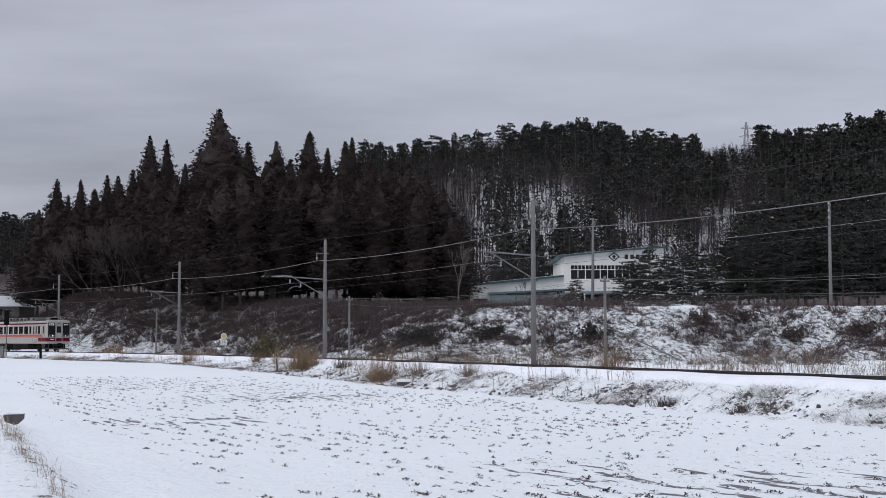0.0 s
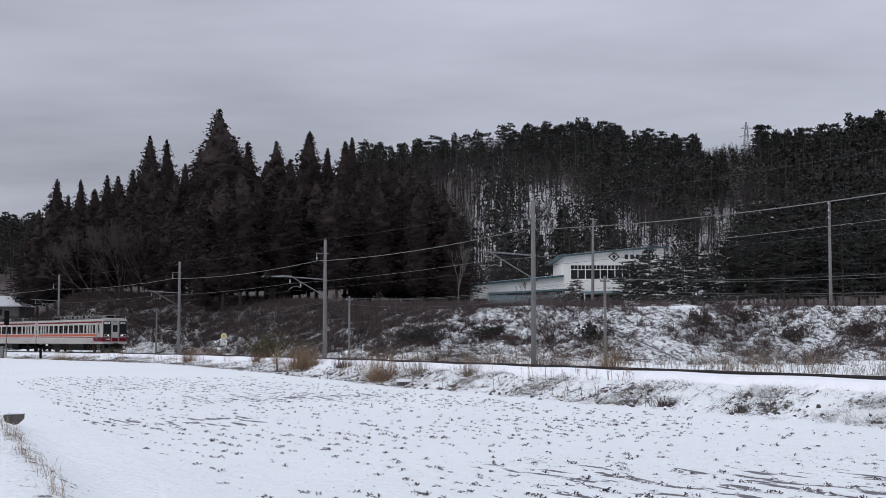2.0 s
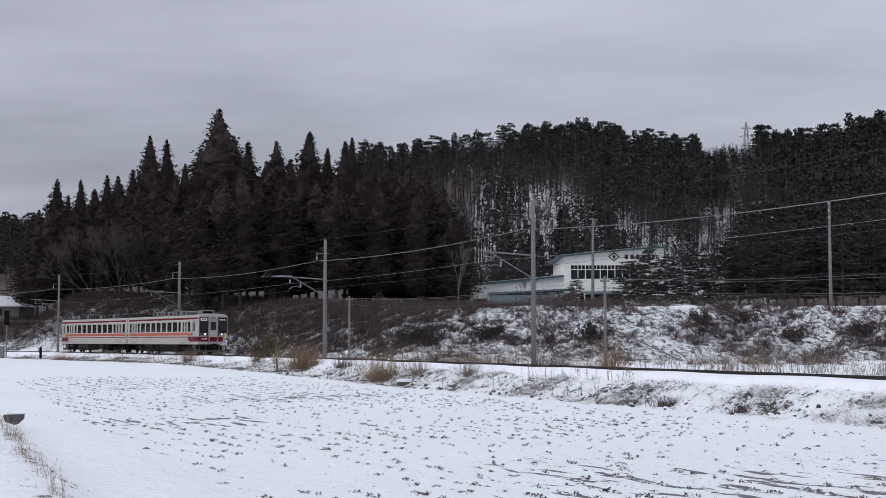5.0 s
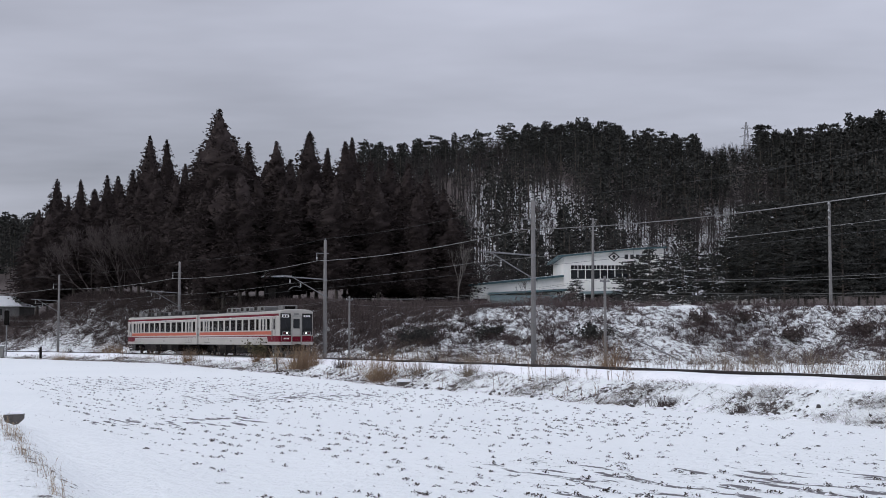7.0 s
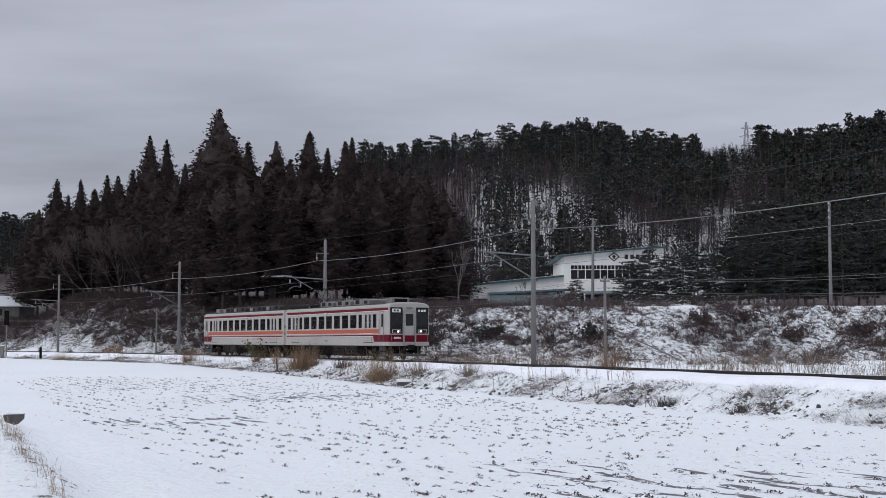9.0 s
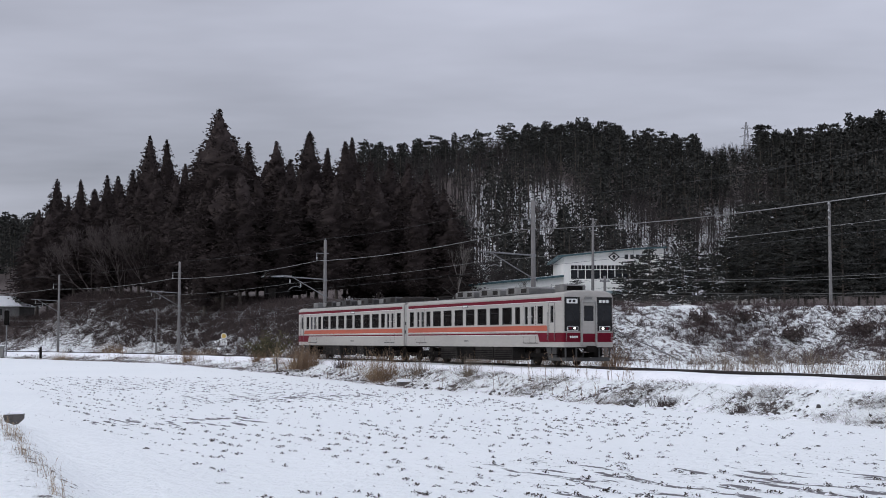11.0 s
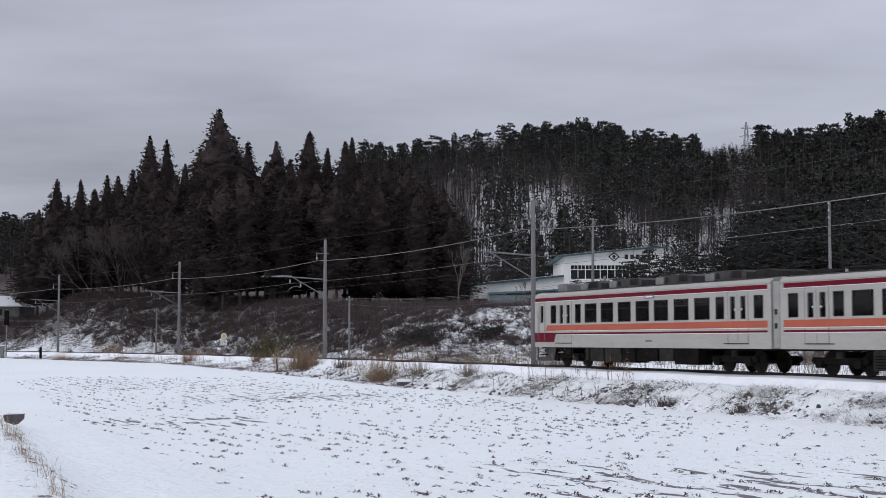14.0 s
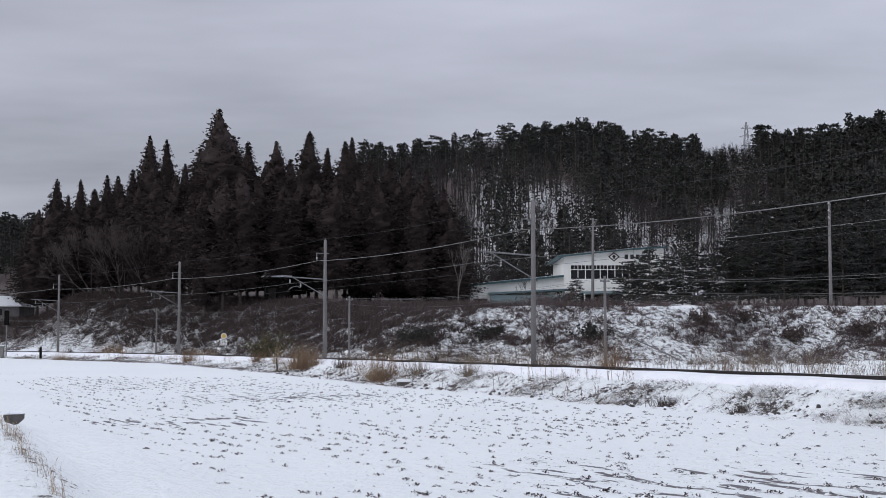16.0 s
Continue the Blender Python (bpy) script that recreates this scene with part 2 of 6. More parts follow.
# ---- building helpers ----
class Form:
    """A mesh in the making: a list of corners and a list of faces."""

    def __init__(self):
        self.v, self.f = [], []

    def box(self, x0, x1, y0, y1, z0, z1, m=None, bevel=0.0):
        if bevel:
            return self.prism([(x0 + bevel, z0), (x1 - bevel, z0), (x1, z0 + bevel), (x1, z1 - bevel), (x1 - bevel, z1), (x0 + bevel, z1), (x0, z1 - bevel), (x0, z0 + bevel)], y0, y1, m)
        k = len(self.v)
        pts = [(x, y, z) for z in (z0, z1) for x, y in ((x0, y0), (x1, y0), (x1, y1), (x0, y1))]
        self.v += [tuple(m @ Vector(p)) for p in pts] if m else pts
        self.f += [tuple(k + i for i in q) for q in ((3, 2, 1, 0), (4, 5, 6, 7), (0, 1, 5, 4), (1, 2, 6, 5), (2, 3, 7, 6), (3, 0, 4, 7))]
        return self

    def prism(self, outline, y0, y1, m=None):
        """An outline in x and z, drawn out along y."""
        k, n = len(self.v), len(outline)
        pts = [(x, y, z) for y in (y0, y1) for x, z in outline]
        self.v += [tuple(m @ Vector(p)) for p in pts] if m else pts
        self.f += [tuple(range(k, k + n)), tuple(range(k + 2 * n - 1, k + n - 1, -1))]
        self.f += [(k + (i + 1) % n, k + i, k + n + i, k + n + (i + 1) % n) for i in range(n)]
        return self

    def tube(self, p, q, r0, r1=None, n=8, caps=True):
        """A round bar from p to q, tapering from r0 to r1."""
        p, q = Vector(p), Vector(q)
        r1 = r0 if r1 is None else r1
        d = (q - p).normalized()
        a = d.orthogonal().normalized()
        b = d.cross(a)
        k = len(self.v)
        for c, r in ((p, r0), (q, r1)):
            for i in range(n):
                t = 2 * math.pi * i / n
                self.v.append(tuple(c + a * (r * math.cos(t)) + b * (r * math.sin(t))))
        self.f += [(k + i, k + (i + 1) % n, k + n + (i + 1) % n, k + n + i) for i in range(n)]
        if caps:
            self.f += [tuple(range(k + n - 1, k - 1, -1)), tuple(range(k + n, k + 2 * n))]
        return self

    def line(self, pts, r, n=5):
        for a, b in zip(pts[:-1], pts[1:]):
            self.tube(a, b, r, r, n, False)
        return self

    def surround(self, x0, x1, z0, z1, a0, a1, c0, c1, y0, y1):
        """A rectangular plate with a rectangular hole (a0 to a1, c0 to c1), in x and z, as one piece."""
        k = len(self.v)
        for y in (y0, y1):
            self.v += [(x0, y, z0), (x1, y, z0), (x1, y, z1), (x0, y, z1), (a0, y, c0), (a1, y, c0), (a1, y, c1), (a0, y, c1)]
        for i in range(4):
            j = (i + 1) % 4
            self.f += [(k + i, k + j, k + 4 + j, k + 4 + i), (k + 8 + j, k + 8 + i, k + 12 + i, k + 12 + j)]
            self.f += [(k + j, k + i, k + 8 + i, k + 8 + j), (k + 4 + i, k + 4 + j, k + 12 + j, k + 12 + i)]
        return self

    def quad(self, a, b, c, d):
        k = len(self.v)
        self.v += [tuple(a), tuple(b), tuple(c), tuple(d)]
        self.f.append((k, k + 1, k + 2, k + 3))
        return self

    def tri(self, a, b, c):
        k = len(self.v)
        self.v += [tuple(a), tuple(b), tuple(c)]
        self.f.append((k, k + 1, k + 2))
        return self

    def mesh(self, name, material, smooth=False):
        me = bpy.data.meshes.new(name)
        me.from_pydata(self.v, [], self.f)
        me.materials.append(material)
        if smooth:
            me.polygons.foreach_set("use_smooth", [True] * len(me.polygons))
        me.update()
        return me


def part(name, form, material, parent=None, label="", smooth=False, m=None):
    ob = new(name, form.mesh(name, material, smooth) if isinstance(form, Form) else form)
    if m is not None:
        ob.matrix_basis = m
    ob.parent = parent
    if label:
        ob["label"] = label
    return ob


def thing(name, m, label, category, group="", kind=""):
    ob = new(name)
    ob.empty_display_size = 0.2
    ob.matrix_basis = m
    return tagged(ob, label, category, group, kind)


def smooth(a, b, x):
    t = np.clip((np.asarray(x, float) - a) / (b - a), 0, 1)
    return t * t * (3 - 2 * t)


# ---- the line of the track ----
STEP = 0.5
S_AXIS = np.arange(-300.0, 260.0, STEP)
BEND = -0.0013376 + 0.00148615 * np.clip(S_AXIS, -125, 70) / 50
HEAD = np.cumsum(BEND) * STEP
HEAD += -1.1368 - np.interp(0, S_AXIS, HEAD)
SIDE_X = np.cumsum(np.cos(HEAD)) * STEP
SIDE_Y = np.cumsum(np.sin(HEAD)) * STEP
SIDE_X += -2.9473 - np.interp(0, S_AXIS, SIDE_X)
SIDE_Y += 86.6196 - np.interp(0, S_AXIS, SIDE_Y)
MID_X, MID_Y = SIDE_X - np.sin(HEAD) * 1.43, SIDE_Y + np.cos(HEAD) * 1.43


def track(s, off=0.0, z=0.0):
    """The point s metres along the track's middle, off metres to its far side, z above the rails."""
    h = np.interp(s, S_AXIS, HEAD)
    return Vector((np.interp(s, S_AXIS, MID_X) - math.sin(h) * off, np.interp(s, S_AXIS, MID_Y) + math.cos(h) * off, z))


def heading(s):
    return math.degrees(np.interp(s, S_AXIS, HEAD))


def off_track(x, y):
    """Signed distance from the track's middle (far side positive) and the place along it, for arrays."""
    x, y = np.asarray(x, float), np.asarray(y, float)
    best, bs, bi = np.full(x.shape, 1e9), np.zeros(x.shape), np.zeros(x.shape, int)
    for i in range(0, len(S_AXIS), 6):
        d = np.hypot(x - MID_X[i], y - MID_Y[i])
        k = d < best
        best[k], bi[k] = d[k], i
    h = HEAD[bi]
    dx, dy = x - MID_X[bi], y - MID_Y[bi]
    along = dx * np.cos(h) + dy * np.sin(h)
    side = -dx * np.sin(h) + dy * np.cos(h)
    return np.where(np.abs(along) < 6, side, np.sign(side) * best), S_AXIS[bi] + along


# ---- the lie of the land ----
def wave(x, y, size, seed=0):
    """A smooth, cheap unevenness of the ground, about -1 to 1."""
    u, v = np.asarray(x) / size + seed * 1.7, np.asarray(y) / size - seed * 2.3
    return (np.sin(u * 2.1 + 1.3 * np.sin(v * 1.7 + seed)) + np.sin(v * 2.7 + 1.1 * np.sin(u * 1.3 - seed)) + 0.6 * np.sin(3.9 * u - 3.1 * v + seed)) / 2.6


RIDGE_TURN = (-0.60, -0.33, -0.30, -0.25, -0.085, -0.062, -0.03, 0.01, 0.05, 0.11, 0.145, 0.18, 0.21, 0.235, 0.26, 0.285, 0.325, 0.45, 0.7)
RIDGE_RISE = (0.05, 0.072, 0.07, 0.05, 0.05, 0.113, 0.117, 0.125, 0.132, 0.133, 0.129, 0.127, 0.133, 0.130, 0.124, 0.124, 0.132, 0.13, 0.09)
RIDGE_FAR = (520, 520, 520, 500, 480, 425, 420, 410, 400, 390, 390, 400, 400, 380, 330, 300, 290, 290, 300)


# where the evergreen stand on the crest ends down the slope, by bearing and rise
STAND_TURN = (-0.117, -0.035, 0.0025, 0.019, 0.040, 0.060, 0.089, 0.131, 0.164, 0.184, 0.209, 0.234, 0.255, 0.324)
STAND_RISE = (0.113, 0.117, 0.1207, 0.1248, 0.131, 0.1256, 0.1223, 0.110, 0.095, 0.0983, 0.108, 0.1207, 0.105, 0.100)


def land(x, y):
    """Height of the snow-covered ground, and how bare it is, for arrays."""
    x, y = np.asarray(x, float), np.asarray(y, float)
    d, s = off_track(x, y)
    field = -1.36 + 0.55 * smooth(70, 125, y) + 0.03 * wave(x, y, 3.0) + 0.025 * wave(x, y, 0.8, 2)
    foot = 4.6 - 1.2 * smooth(60, 130, y)
    bed = -0.42
    z = np.where(d < 0, bed + (field - bed) * smooth(1.9, foot, -d), bed)
    lumps = smooth(1.9, 2.6, -d) * (1 - smooth(foot - 0.3, foot + 1.0, -d))
    z = z + lumps * (0.16 * wave(x, y, 0.9, 1) + 0.10 * wave(x, y, 0.45, 4))
    # a low bank with a weedy crest at the field's near corner
    e = (x + 5.3) * 0.938 + (y - 18.9) * 0.346
    z = z + np.where(y < 60, (0.42 * smooth(1.2, -0.2, e) + 0.12 * smooth(3.6, 2.2, e)) * (1 - smooth(36, 46, y)), 0)
    # verge beyond the track, then the bank up to the terrace
    far = smooth(1.9, 4.0, d)
    z = z - far * 0.25 + far * 0.10 * wave(x, y, 2.2, 3)
    b = np.minimum(d - 6.5, y - 110 - 3 * wave(x, y, 16, 5))
    b = np.where(d > 0, b, -1)
    top = 5.2 + 2.3 * smooth(2, -38, x) + 0.8 * smooth(-36, -50, x) - 3.6 * smooth(-54, -64, x)
    width = 17.0
    rise = np.clip(b / width, 0, 1)
    rise = 0.55 * rise + 0.45 * smooth(0, 1, rise)
    on_bank = smooth(0.0, 0.06, rise) * (1 - smooth(0.93, 1.0, rise))
    z = z + rise * top + on_bank * (0.30 * wave(x, y, 1.7, 6) + 0.18 * wave(x, y, 0.7, 7))
    # the wooded hill behind
    turn = x / np.maximum(y, 20)
    slope = np.interp(turn, RIDGE_TURN, RIDGE_RISE)
    dist = np.interp(turn, RIDGE_TURN, RIDGE_FAR)
    start = 196.0
    h = np.clip((y - start) / (dist - start), 0, 1)
    up = slope * dist - 4.0
    z = z + np.where(y > start, up * (0.35 * h + 0.65 * smooth(0, 1, h)) * (1 - 0.25 * smooth(1.0, 2.5, y / dist)), 0) + h * 1.2 * wave(x, y, 21, 8)
    bare = np.full(x.shape, 0.20)
    bare = np.maximum(bare, 0.20 + (0.25 + 0.09 * wave(x, y, 1.2, 9)) * lumps * smooth(-48, -12, s))
    wet = smooth(-1.0, 5.0, x) * (1 - smooth(26, 31, y)) + 0.5 * smooth(-6, 2, x) * (1 - smooth(30, 40, y)) * smooth(-0.6, 0.6, wave(x, y, 4, 2))
    wet = np.maximum(wet, 1 - smooth(0.5, 1.1, np.hypot((x + 8.5) / 4.5, (y - 45) / 4.5)))
    wet = np.maximum(wet, 1 - smooth(0.5, 1.1, np.hypot((x + 7.5) / 6.5, (y - 65) / 7.0)))
    wet = np.where(d < -6, np.clip(np.maximum(wet, 0.14 + 0.16 * smooth(0.0, 0.8, wave(x, y, 6, 7))), 0, 1), 0)
    bare = bare + 0.29 * on_bank + 0.10 * far * (1 - smooth(0, 0.05, rise))
    bare = bare + 0.16 * smooth(0.98, 1.0, rise) * smooth(140, 160, y) + 0.145 * smooth(180, 215, y)
    # litter, and shade painted as bare ground, under the crest's evergreens, cedars and pine row
    litter_shade = smooth(-0.012, 0.0, (z - 1.25) / np.maximum(y, 50) - np.interp(turn, STAND_TURN, STAND_RISE)) * (y > 215)
    litter_shade = np.maximum(litter_shade, smooth(0.03, 0.0, turn) * smooth(160, 170, y) * smooth(22, 28, b))
    litter_shade = np.maximum(litter_shade, 0.8 * smooth(0.15, 0.20, turn) * smooth(140, 146, y) * (1 - smooth(185, 200, y)))
    litter_shade = np.maximum(litter_shade, 0.9 * smooth(0.235, 0.26, turn) * smooth(180, 200, y))
    bare = bare + 0.20 * litter_shade
    bare = bare + 0.23 * np.exp(-((e - 0.1) / 0.55) ** 2) * (y < 33) * (y > 15)
    bare = np.where(np.abs(d) < 1.6, 0.36, bare)
    return z, bare, wet


def land_z(x, y):
    return float(land(np.array([x]), np.array([y]))[0][0])


def axis(lo, hi, step, reach):
    """Even steps in the middle, growing steps outwards to reach."""
    a = list(np.arange(lo, hi, step))
    g = step
    while a[-1] < reach:
        g = min(g * 1.16, 150)
        a.append(a[-1] + g)
    g, low = step, []
    x = lo
    while x > -reach:
        g = min(g * 1.16, 150)
        x -= g
        low.append(x)
    return np.array(low[::-1] + a)


def grid_mesh(name, X, Y, Z, material):
    ny, nx = X.shape
    me = bpy.data.meshes.new(name)
    co = np.stack([X, Y, Z], -1).reshape(-1, 3)
    i = np.arange(ny * nx).reshape(ny, nx)
    q = np.stack([i[:-1, :-1], i[:-1, 1:], i[1:, 1:], i[1:, :-1]], -1).reshape(-1, 4)
    me.vertices.add(len(co))
    me.vertices.foreach_set("co", co.ravel())
    me.loops.add(q.size)
    me.loops.foreach_set("vertex_index", q.ravel())
    me.polygons.add(len(q))
    me.polygons.foreach_set("loop_start", np.arange(len(q)) * 4)
    me.polygons.foreach_set("use_smooth", np.ones(len(q), bool))
    me.materials.append(material)
    me.update(calc_edges=True)
    return me


def build_ground():
    xs, ys = axis(-62, 62, 0.42, 2600), axis(14, 136, 0.42, 2600)
    X, Y = np.meshgrid(xs, ys)
    Z, B, W = land(X, Y)
    me = grid_mesh("ground", X, Y, Z, SNOW_GROUND)
    at = me.attributes.new("bare", "FLOAT", "POINT")
    at.data.foreach_set("value", B.ravel())
    at = me.attributes.new("wet", "FLOAT", "POINT")
    at.data.foreach_set("value", W.ravel())
    tagged(new("ground", me), "snow-covered ground with patches of bare soil and dead grass", "ground", kind="structure")


build_ground()


# ---- soft mass builders ----
def mass_mesh(name, groups):
    """One mesh from (corners, faces of equal length, material) triples."""
    me = bpy.data.meshes.new(name)
    co, loops, starts, mats, base, at = [], [], [], [], 0, 0
    for k, (v, f, m) in enumerate(groups):
        co.append(v)
        loops.append((f + base).ravel())
        starts.append(at + np.arange(len(f)) * f.shape[1])
        mats.append(np.full(len(f), k))
        base += len(v)
        at += f.size
        me.materials.append(m)
    co, loops, starts, mats = (np.concatenate(a) for a in (co, loops, starts, mats))
    me.vertices.add(len(co))
    me.vertices.foreach_set("co", co.astype(np.float32).ravel())
    me.loops.add(len(loops))
    me.loops.foreach_set("vertex_index", loops.astype(np.int32))
    me.polygons.add(len(starts))
    me.polygons.foreach_set("loop_start", starts.astype(np.int32))
    me.polygons.foreach_set("material_index", mats.astype(np.int32))
    me.update(calc_edges=True)
    return me


def fronds(c, way, length, width, rng, droop=0.0):
    """Diamond-shaped sprays of foliage at the places c, along way: corners and triangles."""
    n = len(c)
    way = way / np.maximum(np.linalg.norm(way, axis=1, keepdims=True), 1e-6)
    side = np.cross(way, rng.normal(size=(n, 3)))
    side /= np.maximum(np.linalg.norm(side, axis=1, keepdims=True), 1e-6)
    length, width = np.broadcast_to(length, n)[:, None], np.broadcast_to(width, n)[:, None]
    tip = c + way * length
    tip[:, 2] -= droop * length[:, 0]
    m = c + way * length * 0.45
    v = np.stack([c, m + side * width, tip, m - side * width], 1).reshape(-1, 3)
    k = np.arange(n)[:, None] * 4
    f = np.concatenate([k + np.array([[0, 1, 2]]), k + np.array([[0, 2, 3]])])
    return v, f


def blades(c, tip, width):
    """Thin upright triangles from c to tip."""
    n = len(c)
    ang = np.arange(n) * 2.399
    side = np.stack([np.cos(ang), np.sin(ang), np.zeros(n)], 1)
    w = np.broadcast_to(width, n)[:, None]
    v = np.stack([c - side * w, c + side * w, tip], 1).reshape(-1, 3)
    return v, np.arange(n * 3).reshape(n, 3)


def bars(p, q, r0, r1, n=4):
    """Tapered round bars, many at once: corners and quads."""
    p, q = np.asarray(p, float), np.asarray(q, float)
    d = q - p
    d /= np.maximum(np.linalg.norm(d, axis=1, keepdims=True), 1e-6)
    ref = np.where(np.abs(d[:, 2:3]) > 0.9, np.array([[1.0, 0, 0]]), np.array([[0, 0, 1.0]]))
    a = np.cross(d, ref)
    a /= np.linalg.norm(a, axis=1, keepdims=True)
    b = np.cross(d, a)
    r0, r1 = np.broadcast_to(r0, len(p))[:, None], np.broadcast_to(r1, len(p))[:, None]
    rings = []
    for c, r in ((p, r0), (q, r1)):
        for i in range(n):
            t = 2 * math.pi * i / n
            rings.append(c + a * r * math.cos(t) + b * r * math.sin(t))
    v = np.stack(rings, 1).reshape(-1, 3)
    k = np.arange(len(p))[:, None] * 2 * n
    f = np.concatenate([k + np.array([[i, (i + 1) % n, n + (i + 1) % n, n + i]]) for i in range(n)])
    return v, f


def spread(v, f, places, scales, turns):
    """Copies of a small mesh at many places, as arrays."""
    c, s = np.cos(turns), np.sin(turns)
    out = np.empty((len(places), len(v), 3))
    sc = np.asarray(scales, float)
    sc = sc[:, None] * np.ones(3) if sc.ndim == 1 else sc
    out[:, :, 0] = (v[:, 0] * c[:, None] - v[:, 1] * s[:, None]) * sc[:, :1] + places[:, :1]
    out[:, :, 1] = (v[:, 0] * s[:, None] + v[:, 1] * c[:, None]) * sc[:, 1:2] + places[:, 1:2]
    out[:, :, 2] = v[:, 2] * sc[:, 2:3] + places[:, 2:3]
    ff = (f[None] + (np.arange(len(places)) * len(v))[:, None, None]).reshape(-1, f.shape[1])
    return out.reshape(-1, 3), ff


def joined(pieces):
    v, f, base = [], [], 0
    for a, b in pieces:
        v.append(a), f.append(b + base)
        base += len(a)
    return np.concatenate(v), np.concatenate(f)


# ---- the railway ----
def build_track():
    bed = thing("railway_track", pose(0, 0, 0), "single railway track half buried in snow, with rusty rails", "railway track", kind="structure")
    for side in (-0.567, 0.567):
        f = Form()
        pts = [track(s, side) for s in np.arange(-200, 150, 2.0)]
        nrm = [track(s, side + 1) - track(s, side) for s in np.arange(-200, 150, 2.0)]
        prof = ((-0.06, -0.15), (0.06, -0.15), (0.06, -0.135), (0.012, -0.11), (0.012, -0.035), (0.033, -0.028), (0.033, 0.0), (-0.033, 0.0), (-0.033, -0.028), (-0.012, -0.035), (-0.012, -0.11), (-0.06, -0.135))
        n = len(prof)
        for p, q in zip(pts, nrm):
            f.v += [tuple(p + q * a + Vector((0, 0, b))) for a, b in prof]
        f.f += [(k * n + i, k * n + (i + 1) % n, (k + 1) * n + (i + 1) % n, (k + 1) * n + i) for k in range(len(pts) - 1) for i in range(n)]
        part("rail", f, RAIL, bed, "dark rusty rail")
    f = Form()
    S = np.arange(-200, 150, 2.0)
    prof = ((-1.75, -0.50), (-1.35, -0.235), (1.35, -0.235), (1.75, -0.50))
    for s in S:
        f.v += [tuple(track(s, a, b)) for a, b in prof]
    f.f += [(k * 4 + i, k * 4 + i + 1, k * 4 + 5 + i, k * 4 + 4 + i) for k in range(len(S) - 1) for i in range(3)]
    part("ballast_bed", f, BALLAST, bed, "dark crushed-stone ballast showing through snow")
    # snow banked against the rails
    for lo, hi, za in ((0.66, 2.4, -0.10), (-0.45, 0.45, -0.17), (-2.45, -0.66, -0.07)):
        f = Form()
        for s in np.arange(-200, 150, 0.8):
            k = 0.03 * math.sin(s * 1.3) + 0.02 * math.sin(s * 3.1 + lo)
            top = za + 0.02 * math.sin(s * 0.7 + hi)
            x0, x1 = lo + k * (lo > 0.5) + 0.10 * math.sin(s * 0.9) * (lo < -1), hi + k * (hi < -0.5)
            z0, z1 = (-0.30 if abs(lo) < 2 else -0.80), (-0.30 if abs(hi) < 2 else -0.80)
            f.v += [tuple(track(s, x0, z0)), tuple(track(s, x0 + (0.75 if lo < -1 else 0.08), top - (0.06 if lo < -1 else 0))), tuple(track(s, x1 - (0.7 if hi > 1 else 0.08), top)), tuple(track(s, x1, z1))]
        n = len(f.v) // 4
        f.f += [(k * 4 + i, k * 4 + i + 1, k * 4 + 5 + i, k * 4 + 4 + i) for k in range(n - 1) for i in range(3)]
        part("snow_cover", f, SNOW, bed, "snow lying along the rails", smooth=False)
    sl = Form().box(-0.12, 0.12, -1.0, 1.0, -0.30, -0.152).mesh("sleeper", SLEEPER)
    for s in np.arange(-60, 62, 0.68):
        part("sleeper", sl, SLEEPER, bed, m=Matrix.Translation(track(s)) @ pose(0, 0, 0, 0, 0, heading(s)))


build_track()

# poles: the way along the track
MASTS = (-128.0, -93.8, -59.4, -23.8, 10.2, 66.0, 120.0)
MAST_OFF = 2.9


def build_mast(s):
    """A spun-concrete catenary pole with its cantilever, strut, insulators and feeder bracket; x points to the track."""
    m = Matrix.Translation(track(s, MAST_OFF)) @ pose(0, 0, 0, 0, 0, heading(s) - 90)
    t = thing("catenary_pole", m, "weathered grey concrete railway pole with a steel cantilever", "catenary pole", "poles along the railway")
    part("pole", Form().tube((0, 0, -1.0), (0, 0, 9.4), 0.175, 0.115, 12), CONCRETE, t, smooth=True)
    part("cantilever_beam", Form().tube((-0.1, 0, 6.2), (3.55, 0, 6.36), 0.045, n=8), STEEL, t)
    part("diagonal_strut", Form().tube((-0.25, 0, 4.72), (2.75, 0, 6.30), 0.04, n=8), STEEL, t)
    part("pole_band", Form().tube((0, 0, 6.12), (0, 0, 6.28), 0.165, n=12), STEEL, t)
    part("pole_band", Form().tube((0, 0, 4.82), (0, 0, 4.96), 0.17, n=12), STEEL, t)
    part("feeder_bracket", Form().box(-0.1, 0.78, -0.03, 0.03, 8.27, 8.33).box(0.70, 0.76, -0.03, 0.03, 7.98, 8.3), STEEL, t)
    ins = Form()
    for k in range(3):
        ins.tube((0.73, 0, 7.98 - 0.1 * k), (0.73, 0, 7.92 - 0.1 * k), 0.075, 0.05, 8)
    part("insulator", ins, PORCELAIN, t, "white porcelain feeder insulator")
    for x, z in ((3.0, 6.18), (2.1, 5.86)):
        ins = Form()
        for k in range(4):
            ins.tube((x, 0, z - 0.09 * k), (x, 0, z - 0.05 - 0.09 * k), 0.08, 0.045, 8)
        part("insulator", ins, PORCELAIN, t, "white porcelain insulator")
    # curved pull-off arm for the contact wire
    arm = Form().line([(2.1, 0, 5.5), (2.45, 0, 5.62), (2.85, 0, 5.52), (3.15, 0, 5.28)], 0.025, 6)
    part("steady_arm", arm, STEEL, t)
    part("top_pin", Form().tube((0, 0, 9.4), (0, 0, 9.52), 0.03, n=6), STEEL, t)
    part("wire_clamp", Form().box(-0.3, 0.3, -0.04, 0.04, 8.27, 8.33), STEEL, t)
    return t


